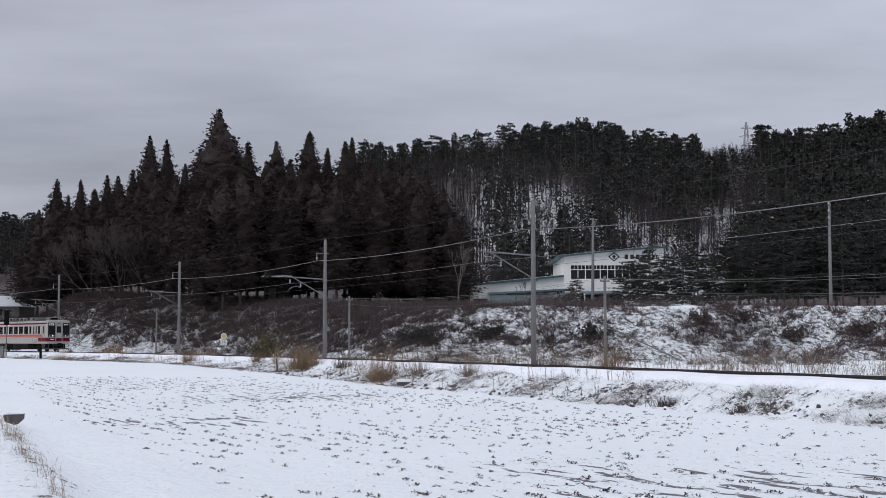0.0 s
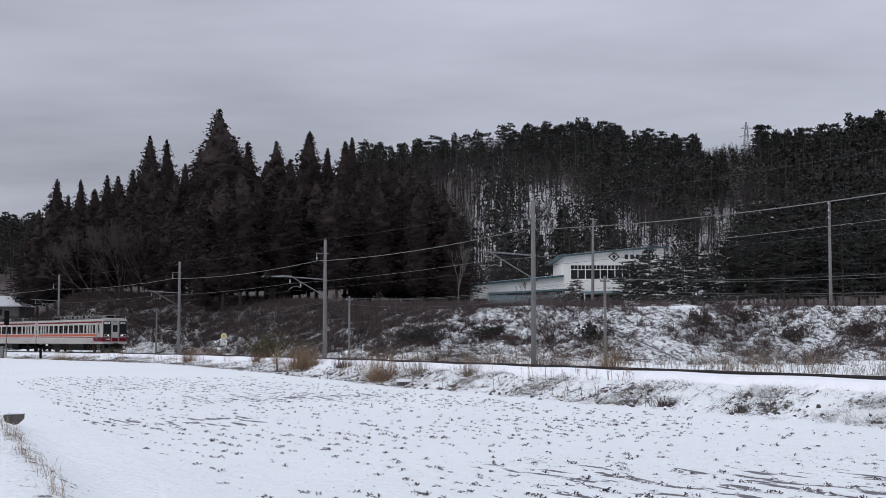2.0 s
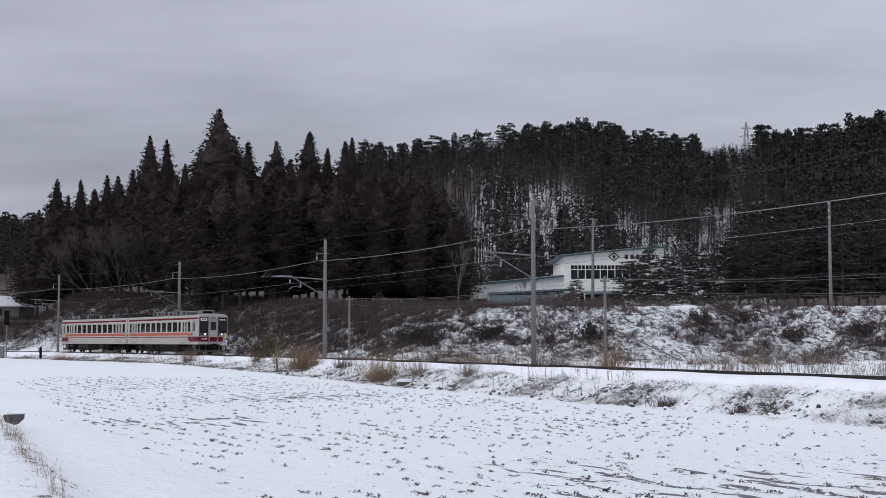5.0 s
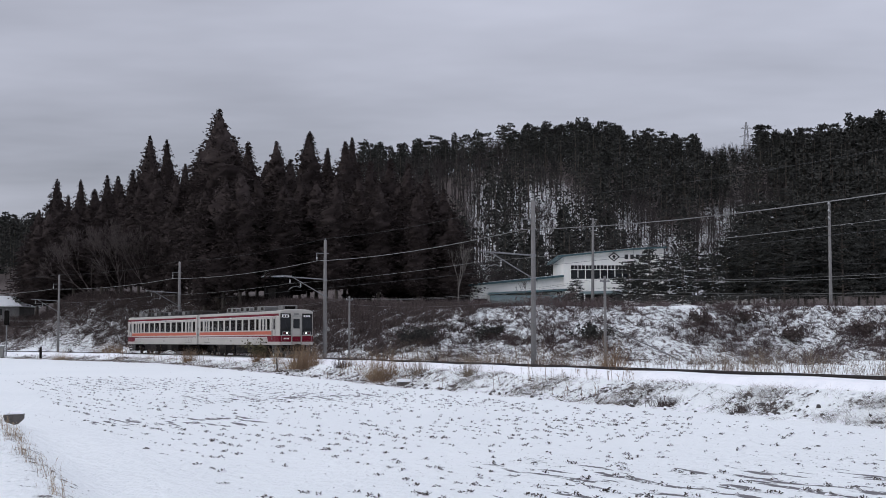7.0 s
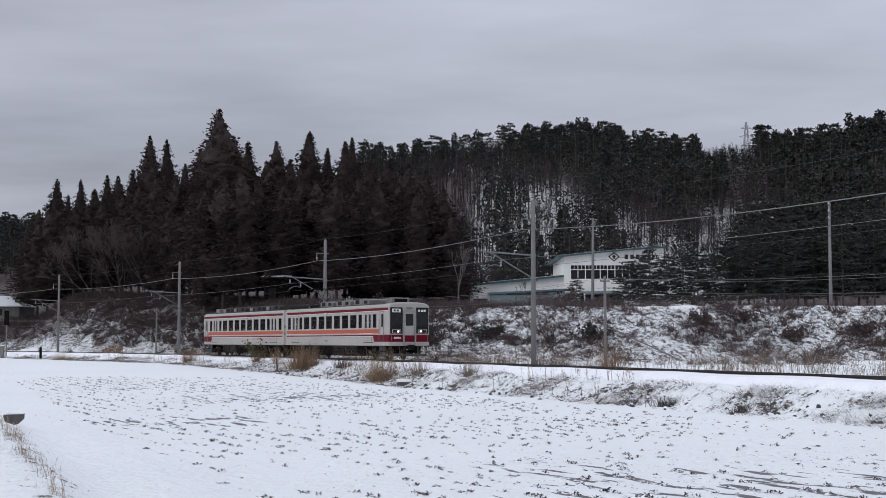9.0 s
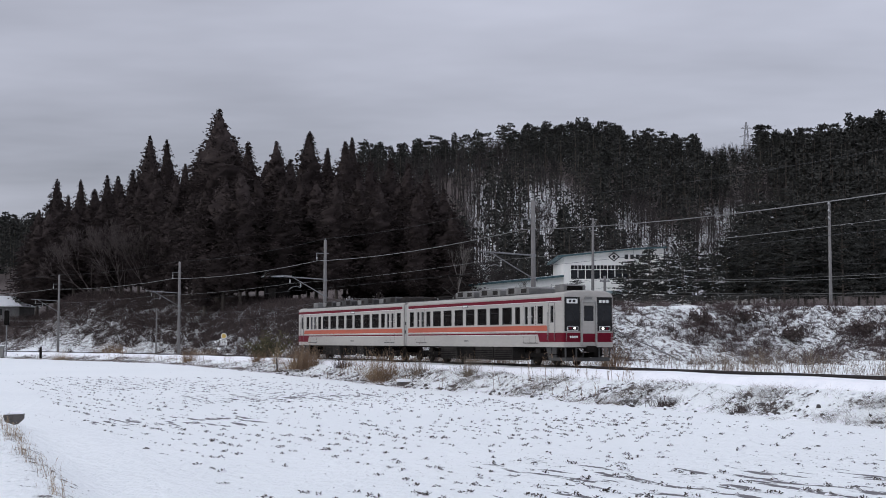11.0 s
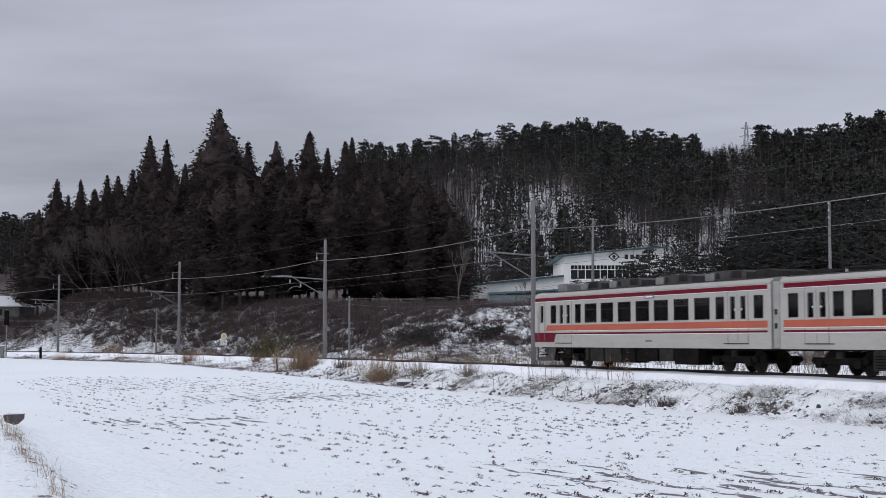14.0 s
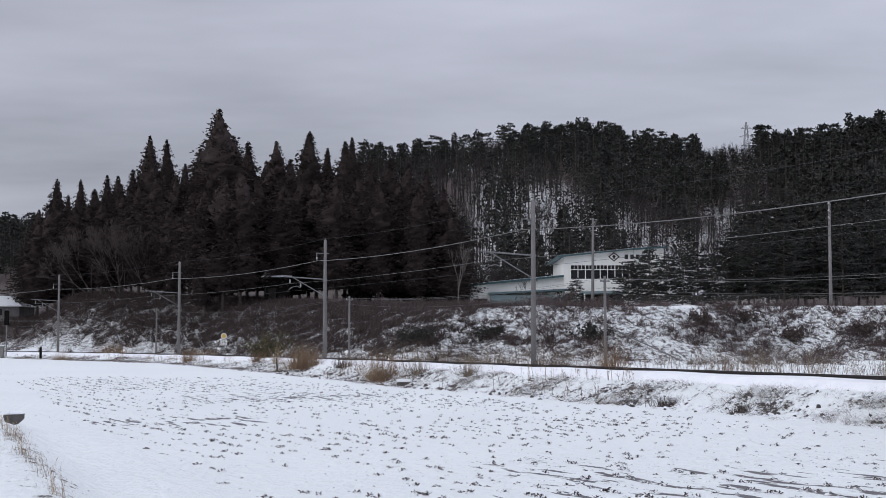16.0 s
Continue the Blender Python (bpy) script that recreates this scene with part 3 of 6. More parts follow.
for s_at in MASTS:
    build_mast(s_at)


def sagging(p, q, sag, n=14):
    return [p.lerp(q, i / n) - Vector((0, 0, 4 * sag * (i / n) * (1 - i / n))) for i in range(n + 1)]


def build_overhead_wires():
    runs = {"feeder_cable": (MAST_OFF - 0.73, 7.68, 0.00029, 0.020, WIRE, "thick grey feeder cable slung between railway poles"),
            "ground_wire": (MAST_OFF, 9.5, 0.00029, 0.008, DARK_WIRE, "thin overhead wire along the pole tops"),
            "messenger_wire": (-0.1, 5.82, 0.0001, 0.009, WIRE, "steel wire that carries the contact wire"),
            "contact_wire": (-0.1, 5.2, 0.00001, 0.007, DARK_WIRE, "copper contact wire over the track")}
    for name, (off, z, sag, r, m, label) in runs.items():
        f = Form()
        for a, b in zip(MASTS[:-1], MASTS[1:]):
            pts = sagging(track(a, off, z), track(b, off, z), sag * (b - a) ** 2)
            mid = [track(a + (b - a) * i / 14, off, z) - track(a, off, z).lerp(track(b, off, z), i / 14) for i in range(15)]
            f.line([p + (d if abs(off) < 1 else d * 0) for p, d in zip(pts, mid)], r)
        ob = part(name, f, m)
        tagged(ob, label, "cable", "railway wires")
        if name == "messenger_wire":
            for a, b in zip(MASTS[:-1], MASTS[1:]):
                pts = sagging(track(a, off, z), track(b, off, z), sag * (b - a) ** 2)
                for i in (2, 4, 6, 8, 10, 12):
                    p = pts[i]
                    part("dropper", Form().tube((p.x, p.y, p.z), (p.x, p.y, 5.2), 0.004, n=3), DARK_WIRE, ob)


build_overhead_wires()
TELEGRAPH = (-128.0, -73.0, -26.0, 13.0, 64.0)


def build_telegraph():
    for s in TELEGRAPH:
        p = track(s, 6.0)
        z = land_z(p.x, p.y)
        t = thing("signal_cable_pole", Matrix.Translation((p.x, p.y, 0)) @ pose(0, 0, 0, 0, 0, heading(s)), "slim grey concrete pole carrying railway signal cables", "utility pole", "signal cable poles")
        part("pole", Form().tube((0, 0, z - 0.3), (0, 0, 4.95), 0.10, 0.075, 10), CONCRETE, t, smooth=True)
        part("crossarm", Form().box(-0.06, 0.06, -0.3, 0.3, 4.62, 4.70), STEEL, t)
        for y in (-0.24, 0.24):
            part("insulator", Form().tube((0, y, 4.70), (0, y, 4.82), 0.045, 0.03, 8), PORCELAIN, t)
    for off, z, sag in ((5.76, 4.82, 0.55), (6.24, 4.82, 0.62), (6.0, 4.3, 0.7)):
        f = Form()
        for a, b in zip(TELEGRAPH[:-1], TELEGRAPH[1:]):
            f.line(sagging(track(a, off, z), track(b, off, z), sag * ((b - a) / 42) ** 2), 0.0065)
        tagged(part("signal_cable", f, WIRE), "grey signal cable slung between slim poles", "cable", "signal cables")


build_telegraph()


# ---- the train ----
WINDOWS = ((0.48, 1.08), (3.03, 3.62), (4.03, 5.15), (5.56, 6.68), (7.12, 8.24), (8.63, 9.75), (10.16, 11.28), (11.70, 12.82), (13.22, 14.34), (14.72, 15.28), (17.20, 17.78))
DOORS = ((1.46, 2.78), (15.66, 16.98))
CAB_DOOR = (18.40, 18.98)
LENGTH, HALF = 19.5, 1.43
SILL, HEADER, FLOOR_Z, BASE, EAVE = 2.12, 3.02, 1.15, 0.95, 3.45


def openings():
    out = [(a, b, SILL, HEADER) for a, b in WINDOWS]
    for a, b in DOORS:
        out += [(a + 0.14, a + 0.50, SILL - 0.02, HEADER), (b - 0.50, b - 0.14, SILL - 0.02, HEADER)]
    out.append((CAB_DOOR[0] + 0.16, CAB_DOOR[1] - 0.10, 2.16, 3.02))
    return sorted(out)


def roof_profile(half, eave, crown, n=10):
    """The curve of the roof across the car, from one eave to the other."""
    pts = []
    for i in range(n + 1):
        t = math.pi * i / n
        c, s = math.cos(t), math.sin(t)
        pts.append((half * math.copysign(abs(c) ** 0.55, c), eave + (crown - eave) * abs(s) ** 0.75))
    return pts


def build_car(powered):
    """A two-door electric railcar; x runs from its gangway end to its cab end, z from the rails."""
    t = thing("railcar", pose(0, 0, 0), "cream electric railcar with maroon and orange stripes" + (" and a pantograph" if powered else ""), "train car", "cars of the train")
    LEN = LENGTH + (0.32 if powered else 0.05)
    body = Form()
    ops = openings()
    for sgn in (-1, 1):
        y0, y1 = sorted((sgn * HALF, sgn * (HALF - 0.07)))
        body.box(0.0, LEN - 0.10, y0, y1, BASE, 2.10)
        body.box(0.0, LEN - 0.10, y0, y1, HEADER, EAVE)
        x = 0.0
        for a, b, lo, hi in ops:
            body.box(x, a, y0, y1, 2.10, HEADER)
            if lo > 2.10:
                body.box(a, b, y0, y1, 2.10, lo)
            x = b
        body.box(x, LEN - 0.10, y0, y1, 2.10, HEADER)
    body.box(0.0, 0.06, -HALF + 0.07, -0.5, BASE, EAVE).box(0.0, 0.06, 0.5, HALF - 0.07, BASE, EAVE).box(0.0, 0.06, -0.5, 0.5, 3.1, EAVE)
    shell = part("body", body, CREAM, t, "cream-painted steel body")
    # rounded cab front
    cabf = Form()
    rings = []
    for x, k, top in ((LEN - 0.10, 0.0, 0.0), (LEN - 0.04, 0.012, 0.02), (LEN + 0.01, 0.035, 0.05), (LEN + 0.03, 0.07, 0.10)):
        ring = [(-HALF + k, BASE), (HALF - k, BASE)] + roof_profile(HALF - k, EAVE - top * 0.3, 3.76 - top)
        rings.append([(x, y, z) for y, z in ring])
    n = len(rings[0])
    for r in rings:
        cabf.v += r
    cabf.f += [(k * n + i, k * n + (i + 1) % n, (k + 1) * n + (i + 1) % n, (k + 1) * n + i) for k in range(len(rings) - 1) for i in range(n)]
    cabf.f.append(tuple(range(3 * n, 4 * n)))
    part("cab_front", cabf, CREAM, t)
    roof = Form()
    prof = roof_profile(HALF, EAVE, 3.73)
    for x in (0.0, LEN - 0.10):
        roof.v += [(x, y, z) for y, z in prof] + [(x, -HALF, EAVE - 0.02), (x, HALF, EAVE - 0.02)]
    n = len(prof) + 2
    roof.f += [(i, i + 1, n + i + 1, n + i) for i in range(n - 1)]
    roof.f += [tuple(range(n)), tuple(range(2 * n - 1, n - 1, -1))]
    part("roof", roof, CREAM, t)
    deck = Form()
    prof = [(y, z + 0.012) for y, z in prof if abs(y) < 1.30]
    for x in (0.1, LENGTH - 0.9):
        deck.v += [(x, y, z) for y, z in prof]
    n = len(prof)
    deck.f += [(i, i + 1, n + i + 1, n + i) for i in range(n - 1)]
    part("roof_deck", deck, ROOFGREY, t, "dark grey roof covering")
    part("floor", Form().box(0.05, LENGTH - 0.3, -HALF + 0.08, HALF - 0.08, 1.0, FLOOR_Z), UNDERGREY, t)
    part("ceiling_panel", Form().box(0.05, LENGTH - 0.3, -HALF + 0.08, HALF - 0.08, 3.20, 3.24), INTERIOR, t)
    # assumed cabin lighting, added to brighten the black windows from inside
    for y in (-0.62, 0.62):
        part("ceiling_fill_strip", Form().box(0.6, 17.7, y - 0.1, y + 0.1, 3.15, 3.195), CABIN_FILL, t, "assumed glowing ceiling strip, added to brighten the interior")
    part("cab_bulkhead", Form().box(17.95, 18.0, -HALF + 0.08, HALF - 0.08, FLOOR_Z, 3.2), INTERIOR, t)
    seat = Form().box(-0.28, 0.0, -0.45, 0.45, 0.25, 0.45).box(-0.03, 0.07, -0.45, 0.45, 0.4, 1.22).mesh("seat", SEAT)
    cover = Form().box(-0.045, 0.085, -0.40, 0.40, 0.98, 1.235).mesh("headrest_cover", PLATE)
    for a, b in WINDOWS[2:9]:
        for y in (-0.9, 0.9):
            part("seat", seat, SEAT, t, m=pose((a + b) / 2, y, FLOOR_Z))
            part("seat", seat, SEAT, t, m=pose(a - 0.17, y, FLOOR_Z, 0, 0, 180))
            part("headrest_cover", cover, PLATE, t, m=pose((a + b) / 2, y, FLOOR_Z))
            part("headrest_cover", cover, PLATE, t, m=pose(a - 0.17, y, FLOOR_Z, 0, 0, 180))
    # stripes, doors and panes on both sides
    for sgn in (-1, 1):
        def slab(x0, x1, z0, z1, proud, slant=0.0):
            y = sgn * HALF
            return Form().prism([(x0, z0), (x1, z0), (x1 + slant, z1), (x0, z1)], *sorted((y - sgn * 0.02, y + sgn * proud)))
        part("upper_stripe", slab(0.22, LEN - 0.11, 3.23, 3.40, 0.006), MAROON, t, "maroon stripe below the eave")
        part("orange_stripe", slab(0.22, 18.28, 1.76, 2.03, 0.013, -0.12), ORANGE, t, "broad orange stripe")
        part("lower_stripe", slab(0.22, LEN - 0.11, 1.58, 1.655, 0.013), MAROON, t, "narrow maroon stripe")
        for z in (1.735, 1.545, 3.205):
            part("pinstripe", slab(0.22, LEN - 0.11 if z > 3 else 17.15, z, z + 0.022, 0.010), PLATE, t, "thin white line beside the stripes")
        part("cab_stripe", Form().prism([(17.45, 1.20), (LEN - 0.095, 1.20), (LEN - 0.095, 1.66), (17.2, 1.66)], *sorted((sgn * (HALF - 0.02), sgn * (HALF + 0.016)))), MAROON, t, "broad maroon band round the cab")
        for a, b in DOORS:
            y0, y1 = sorted((sgn * (HALF - 0.03), sgn * (HALF + 0.007)))
            mid = (a + b) / 2
            dr = part("sliding_door", Form().surround(a, mid - 0.012, 1.18, 3.16, a + 0.14, a + 0.50, SILL - 0.02, HEADER, y0, y1), CREAM, t, "cream sliding door leaf")
            part("sliding_door", Form().surround(mid + 0.012, b, 1.18, 3.16, b - 0.50, b - 0.14, SILL - 0.02, HEADER, y0, y1), CREAM, t, "cream sliding door leaf")
            part("door_seal", Form().box(mid - 0.011, mid + 0.011, *sorted((sgn * (HALF - 0.01), sgn * (HALF + 0.002))), 1.18, 3.16).box(a - 0.025, a - 0.002, *sorted((sgn * (HALF - 0.01), sgn * (HALF + 0.004))), 1.16, 3.18).box(b + 0.002, b + 0.025, *sorted((sgn * (HALF - 0.01), sgn * (HALF + 0.004))), 1.16, 3.18).box(a - 0.02, b + 0.3, *sorted((sgn * (HALF - 0.01), sgn * (HALF + 0.02))), 1.13, 1.165), RUBBER, dr)
            part("notice_sticker", Form().box(mid - 0.27, mid - 0.12, *sorted((sgn * (HALF - 0.012), sgn * (HALF - 0.008))), 2.46, 2.52).box(mid + 0.12, mid + 0.27, *sorted((sgn * (HALF - 0.012), sgn * (HALF - 0.008))), 2.46, 2.52), PLATE, dr)
        cd = Form().box(CAB_DOOR[0], CAB_DOOR[0] + 0.02, *sorted((sgn * (HALF - 0.01), sgn * (HALF + 0.018))), 1.2, 3.16).box(CAB_DOOR[1], CAB_DOOR[1] + 0.02, *sorted((sgn * (HALF - 0.01), sgn * (HALF + 0.018))), 1.2, 3.16).box(CAB_DOOR[0], CAB_DOOR[1], *sorted((sgn * (HALF - 0.01), sgn * (HALF + 0.018))), 3.15, 3.17)
        part("cab_door", cd, UNITGREY, t, "outlined cab side door")
        for x in (CAB_DOOR[0] - 0.07, CAB_DOOR[1] + 0.08):
            part("handrail", Form().tube((x, sgn * (HALF + 0.05), 1.3), (x, sgn * (HALF + 0.05), 2.7), 0.015, n=6), STEEL, t)
        for a, b, lo, hi in ops:
            y0, y1 = sorted((sgn * (HALF - 0.035), sgn * (HALF - 0.025)))
            p = part("window", Form().box(a, b, y0, y1, lo, hi), GLASS, t, "dark tinted window pane")
            y0, y1 = sorted((sgn * (HALF - 0.05), sgn * (HALF + 0.004)))
            fr = Form().surround(a, b, lo, hi, a + 0.022, b - 0.022, lo + 0.022, hi - 0.022, y0, y1)
            if b - a > 0.9:
                part("window_bar", Form().box(a + 0.022, b - 0.022, *sorted((sgn * (HALF - 0.04), sgn * (HALF - 0.008))), hi - 0.30, hi - 0.275), RUBBER, p)
            part("window_frame", fr, STEEL if b - a < 0.4 else RUBBER, p)
        part("destination_sign", Form().box(8.2, 8.95, *sorted((sgn * (HALF - 0.01), sgn * (HALF + 0.022))), 3.10, 3.27), UNITGREY, t, "small grey side destination sign")
        part("sign_writing", Form().box(8.3, 8.85, *sorted((sgn * (HALF + 0.02), sgn * (HALF + 0.026))), 3.15, 3.22), PLATE, t)
        part("rain_gutter", Form().box(0.0, LENGTH - 0.3, *sorted((sgn * (HALF - 0.02), sgn * (HALF + 0.025))), 3.44, 3.475), CREAM, t)
        part("small_plate", Form().box(8.4, 8.95, *sorted((sgn * (HALF - 0.01), sgn * (HALF + 0.008))), 1.22, 1.30), UNITGREY, t, "small grey lettering plate")
        part("step", Form().box(18.35, 19.0, *sorted((sgn * (HALF - 0.2), sgn * (HALF - 0.04))), 0.55, 0.60).box(18.37, 18.41, *sorted((sgn * (HALF - 0.2), sgn * (HALF - 0.15))), 0.55, 0.97), UNDER, t)
    # cab face
    X = LEN + 0.03
    part("front_band", Form().box(X - 0.05, X + 0.008, -1.35, 1.35, 1.20, 1.66), MAROON, t, "maroon band across the cab front")
    for sgn in (-1, 1):
        bend = [(LEN - 0.10, -sgn * 1.446), (LEN - 0.035, -sgn * 1.428), (LEN + 0.012, -sgn * 1.402), (LEN + 0.039, -sgn * 1.345), (LEN - 0.10, -sgn * 1.345)]
        part("corner_band", Form().prism(bend, 1.20, 1.66, pose(0, 0, 0, 90, 0, 0)), MAROON, t)
        a, b = sorted((sgn * 0.48, sgn * 1.35))
        mask = part("front_window", Form().box(X - 0.05, X + 0.012, a, b, 1.73, 3.42), BLACKMASK, t, "black windscreen mask")
        part("windscreen", Form().box(X + 0.012, X + 0.02, a + 0.07, b - 0.07, 2.25, 3.05), DARKGLASS, mask)
        part("headlight_frame", Form().box(X + 0.01, X + 0.045, *sorted((sgn * 0.61, sgn * 1.21)), 1.765, 1.985), PLATE, mask)
        part("headlight_housing", Form().box(X + 0.04, X + 0.05, *sorted((sgn * 0.63, sgn * 1.19)), 1.785, 1.965), BLACKMASK, mask)
        part("headlight", Form().tube((X + 0.03, sgn * 0.80, 1.875), (X + 0.062, sgn * 0.80, 1.875), 0.055, n=14), HEADLAMP, mask, "lit round headlight")
        part("tail_lamp", Form().tube((X + 0.03, sgn * 1.04, 1.875), (X + 0.058, sgn * 1.04, 1.875), 0.06, n=12), MAROON, mask, "unlit red tail lamp")
        if sgn < 0:
            part("service_sign", Form().box(X + 0.012, X + 0.02, a + 0.12, b - 0.14, 3.10, 3.33), PLATE, mask, "white sign with dark writing")
            for k in (0, 1):
                part("sign_writing", Form().box(X + 0.02, X + 0.024, a + 0.24 + 0.22 * k, a + 0.38 + 0.22 * k, 3.15, 3.28), SIGNBLACK, mask)
        else:
            for k in (0, 1, 2):
                part("sign_writing", Form().box(X + 0.012, X + 0.02, a + 0.13 + 0.2 * k, a + 0.27 + 0.2 * k, 3.14, 3.28), PLATE, mask)
        part("wiper", Form().tube((X + 0.03, sgn * 0.7, 2.16), (X + 0.03, sgn * 0.95, 2.72), 0.012, n=5), RUBBER, mask)
        part("front_handrail", Form().tube((X + 0.06, sgn * 1.27, 1.25), (X + 0.06, sgn * 1.27, 1.7), 0.014, n=6), STEEL, t)
    door = part("end_door", Form().box(X - 0.05, X + 0.03, -0.36, 0.36, 1.0, 3.13), CREAM, t, "cream gangway door in the cab front")
    part("door_frame", Form().box(X - 0.05, X + 0.09, -0.45, -0.37, 0.98, 3.15).box(X - 0.05, X + 0.09, 0.37, 0.45, 0.98, 3.15).prism([(-0.45, 3.15), (0.45, 3.15), (0.36, 3.25), (0.2, 3.30), (-0.2, 3.30), (-0.36, 3.25)], -X - 0.09, -X + 0.05, pose(0, 0, 0, 0, 0, 90)), BELLOWS, door)
    part("door_window", Form().box(X + 0.03, X + 0.036, -0.27, 0.27, 2.24, 3.0), DARKGLASS, door)
    part("door_band", Form().box(X + 0.03, X + 0.035, -0.36, 0.36, 1.20, 1.62), MAROON, door)
    part("number_box", Form().box(X - 0.05, X + 0.02, -0.22, 0.22, 3.30, 3.44), UNITGREY, t)
    for k in range(4):
        part("number_bar", Form().box(X + 0.008, X + 0.013, -1.06 + 0.12 * k, -0.97 + 0.12 * k, 1.40, 1.51), PLATE, t)
    cp = part("coupler", Form().box(X - 0.3, X + 0.28, -0.13, 0.13, 0.74, 1.0).box(X + 0.2, X + 0.38, -0.22, 0.22, 0.70, 1.02), UNDER, t, "black automatic coupler")
    part("air_hose", Form().line([(X, -0.4, 0.85), (X + 0.15, -0.4, 0.7), (X + 0.18, -0.4, 0.48)], 0.025, 6), RUBBER, cp)
    for sgn in (-1, 1):
        a, b = sorted((sgn * 1.22, sgn * 1.27))
        side = [(X - 2.05, 0.95), (X - 1.0, 0.95), (X - 1.0, 0.44), (X - 0.07, 0.44), (X - 0.07, 0.28), (X - 1.75, 0.28)]
        part("skirt", Form().prism(side, a, b), SKIRT, t, "grey front skirt with an open corner")
        part("skirt_post", Form().box(X - 0.13, X - 0.06, a, b, 0.44, 0.95).box(X - 0.12, X - 0.06, *sorted((sgn * 0.62, sgn * 0.68)), 0.44, 0.95), SKIRT, t)
    part("snow_plough", Form().box(X - 0.14, X - 0.06, -1.215, 1.215, 0.26, 0.44), SKIRT, t, "grey guard plate under the cab")
    for y in (-1.0, 0.55):
        part("brake_gear", Form().box(X - 0.9, X - 0.4, y, y + 0.45, 0.45, 0.94, bevel=0.06), UNDER, t)
    # gangway
    if powered:
        g = Form()
        for k in range(6):
            g.box(-0.5 + 0.085 * k, -0.44 + 0.085 * k, -0.62, 0.62, 1.05, 3.15)
        part("gangway_bellows", g, BELLOWS, t, "grey folded gangway bellows")
        part("gap_screen", Form().box(-0.45, -0.05, -HALF + 0.02, -HALF + 0.06, 1.0, 3.5), BELLOWS, t, "pale grey gap screen between the cars")
        part("screen_handle", Form().box(-0.36, -0.2, -HALF + 0.005, -HALF + 0.02, 2.25, 2.45).box(-0.36, -0.2, -HALF + 0.005, -HALF + 0.02, 1.72, 1.92), UNDERGREY, t)
    # roof equipment
    units = ((6.2, 8.7), (9.4, 12.0), (12.7, 15.4)) if powered else ((2.2, 4.9), (6.0, 8.7), (10.0, 12.7), (13.6, 15.4))
    for a, b in units:
        ac = part("air_conditioner", Form().prism([(a, 3.70), (b, 3.70), (b, 4.0), (b - 0.35, 4.09), (a + 0.35, 4.09), (a, 4.0)], -0.95, 0.95), UNITGREY if powered else ROOFGREY, t, "grey rooftop air conditioner")
        for y in (-0.96, 0.95):
            part("vent_grille", Form().box(a + 0.3, a + 1.0, y, y + 0.01, 3.78, 4.05), UNDERGREY, ac)
            part("vent_grille", Form().box(b - 0.9, b - 0.3, y, y + 0.01, 3.78, 4.0), UNDERGREY, ac)
        if not powered:
            part("intake_box", Form().box(b - 0.62, b + 0.03, -1.02, 1.02, 3.70, 4.02, bevel=0.05), UNITGREY, ac, "pale grey intake box")
    if powered:
        for a, b, w, h in ((0.5, 1.5, 0.5, 3.92), (1.7, 2.4, 0.8, 3.86), (5.35, 6.0, 0.7, 3.95)):
            part("roof_gear", Form().box(a, b, -w, w, 3.68, h, bevel=0.04), UNDERGREY, t, "dark electrical gear on the roof")
    else:
        part("roof_gear", Form().prism([(0.25, 3.68), (2.0, 3.68), (1.7, 4.02), (0.9, 4.06), (0.35, 3.95)], -0.85, 0.85), UNDERGREY, t, "dark rounded housing on the roof")
    nose = part("roof_unit", Form().box(17.55, 18.5, -0.62, 0.62, 3.70, 4.10, bevel=0.06), UNITGREY, t, "grey box unit above the cab")
    # the box is closed: a black panel paints the shade in its opening
    part("unit_shade_panel", Form().box(18.5, 18.515, -0.45, 0.45, 3.80, 4.02), UNDER, nose)
    part("aerial", Form().tube((16.1, 0, 3.7), (16.1, 0, 4.2), 0.015, n=6), STEEL, t)
    part("walkway", Form().box(0.4, 16.2, 1.0, 1.16, 3.62, 3.70).box(0.4, 16.2, -1.16, -1.0, 3.62, 3.70), ROOFGREY, t)
    if powered:
        pg = part("pantograph", Form().box(2.6, 5.2, -0.6, -0.5, 3.86, 3.93).box(2.6, 5.2, 0.5, 0.6, 3.86, 3.93).box(2.8, 2.9, -0.6, 0.6, 3.84, 3.92).box(4.9, 5.0, -0.6, 0.6, 3.84, 3.92), UNDERGREY, t, "raised diamond pantograph")
        for y in (-0.45, 0.45):
            part("pantograph_arm", Form().line([(3.0, y, 3.95), (4.75, y * 0.9, 4.52), (3.9, y * 0.75, 5.12)], 0.025, 6).line([(4.8, y, 3.95), (3.05, y * 0.9, 4.52), (3.9, y * 0.75, 5.12)], 0.025, 6), UNDERGREY, pg)
        part("contact_strip", Form().line([(3.75, -0.85, 5.02), (3.75, -0.6, 5.16), (3.75, 0.6, 5.16), (3.75, 0.85, 5.02)], 0.03, 6).line([(4.1, -0.85, 5.02), (4.1, -0.6, 5.16), (4.1, 0.6, 5.16), (4.1, 0.85, 5.02)], 0.03, 6), UNDER, pg)
        for x in (2.75, 5.05):
            for y in (-0.55, 0.55):
                part("insulator", Form().tube((x, y, 3.70), (x, y, 3.86), 0.06, 0.045, 8), PORCELAIN, pg)
    # underfloor equipment
    rng = np.random.default_rng(3 if powered else 4)
    x = 5.0
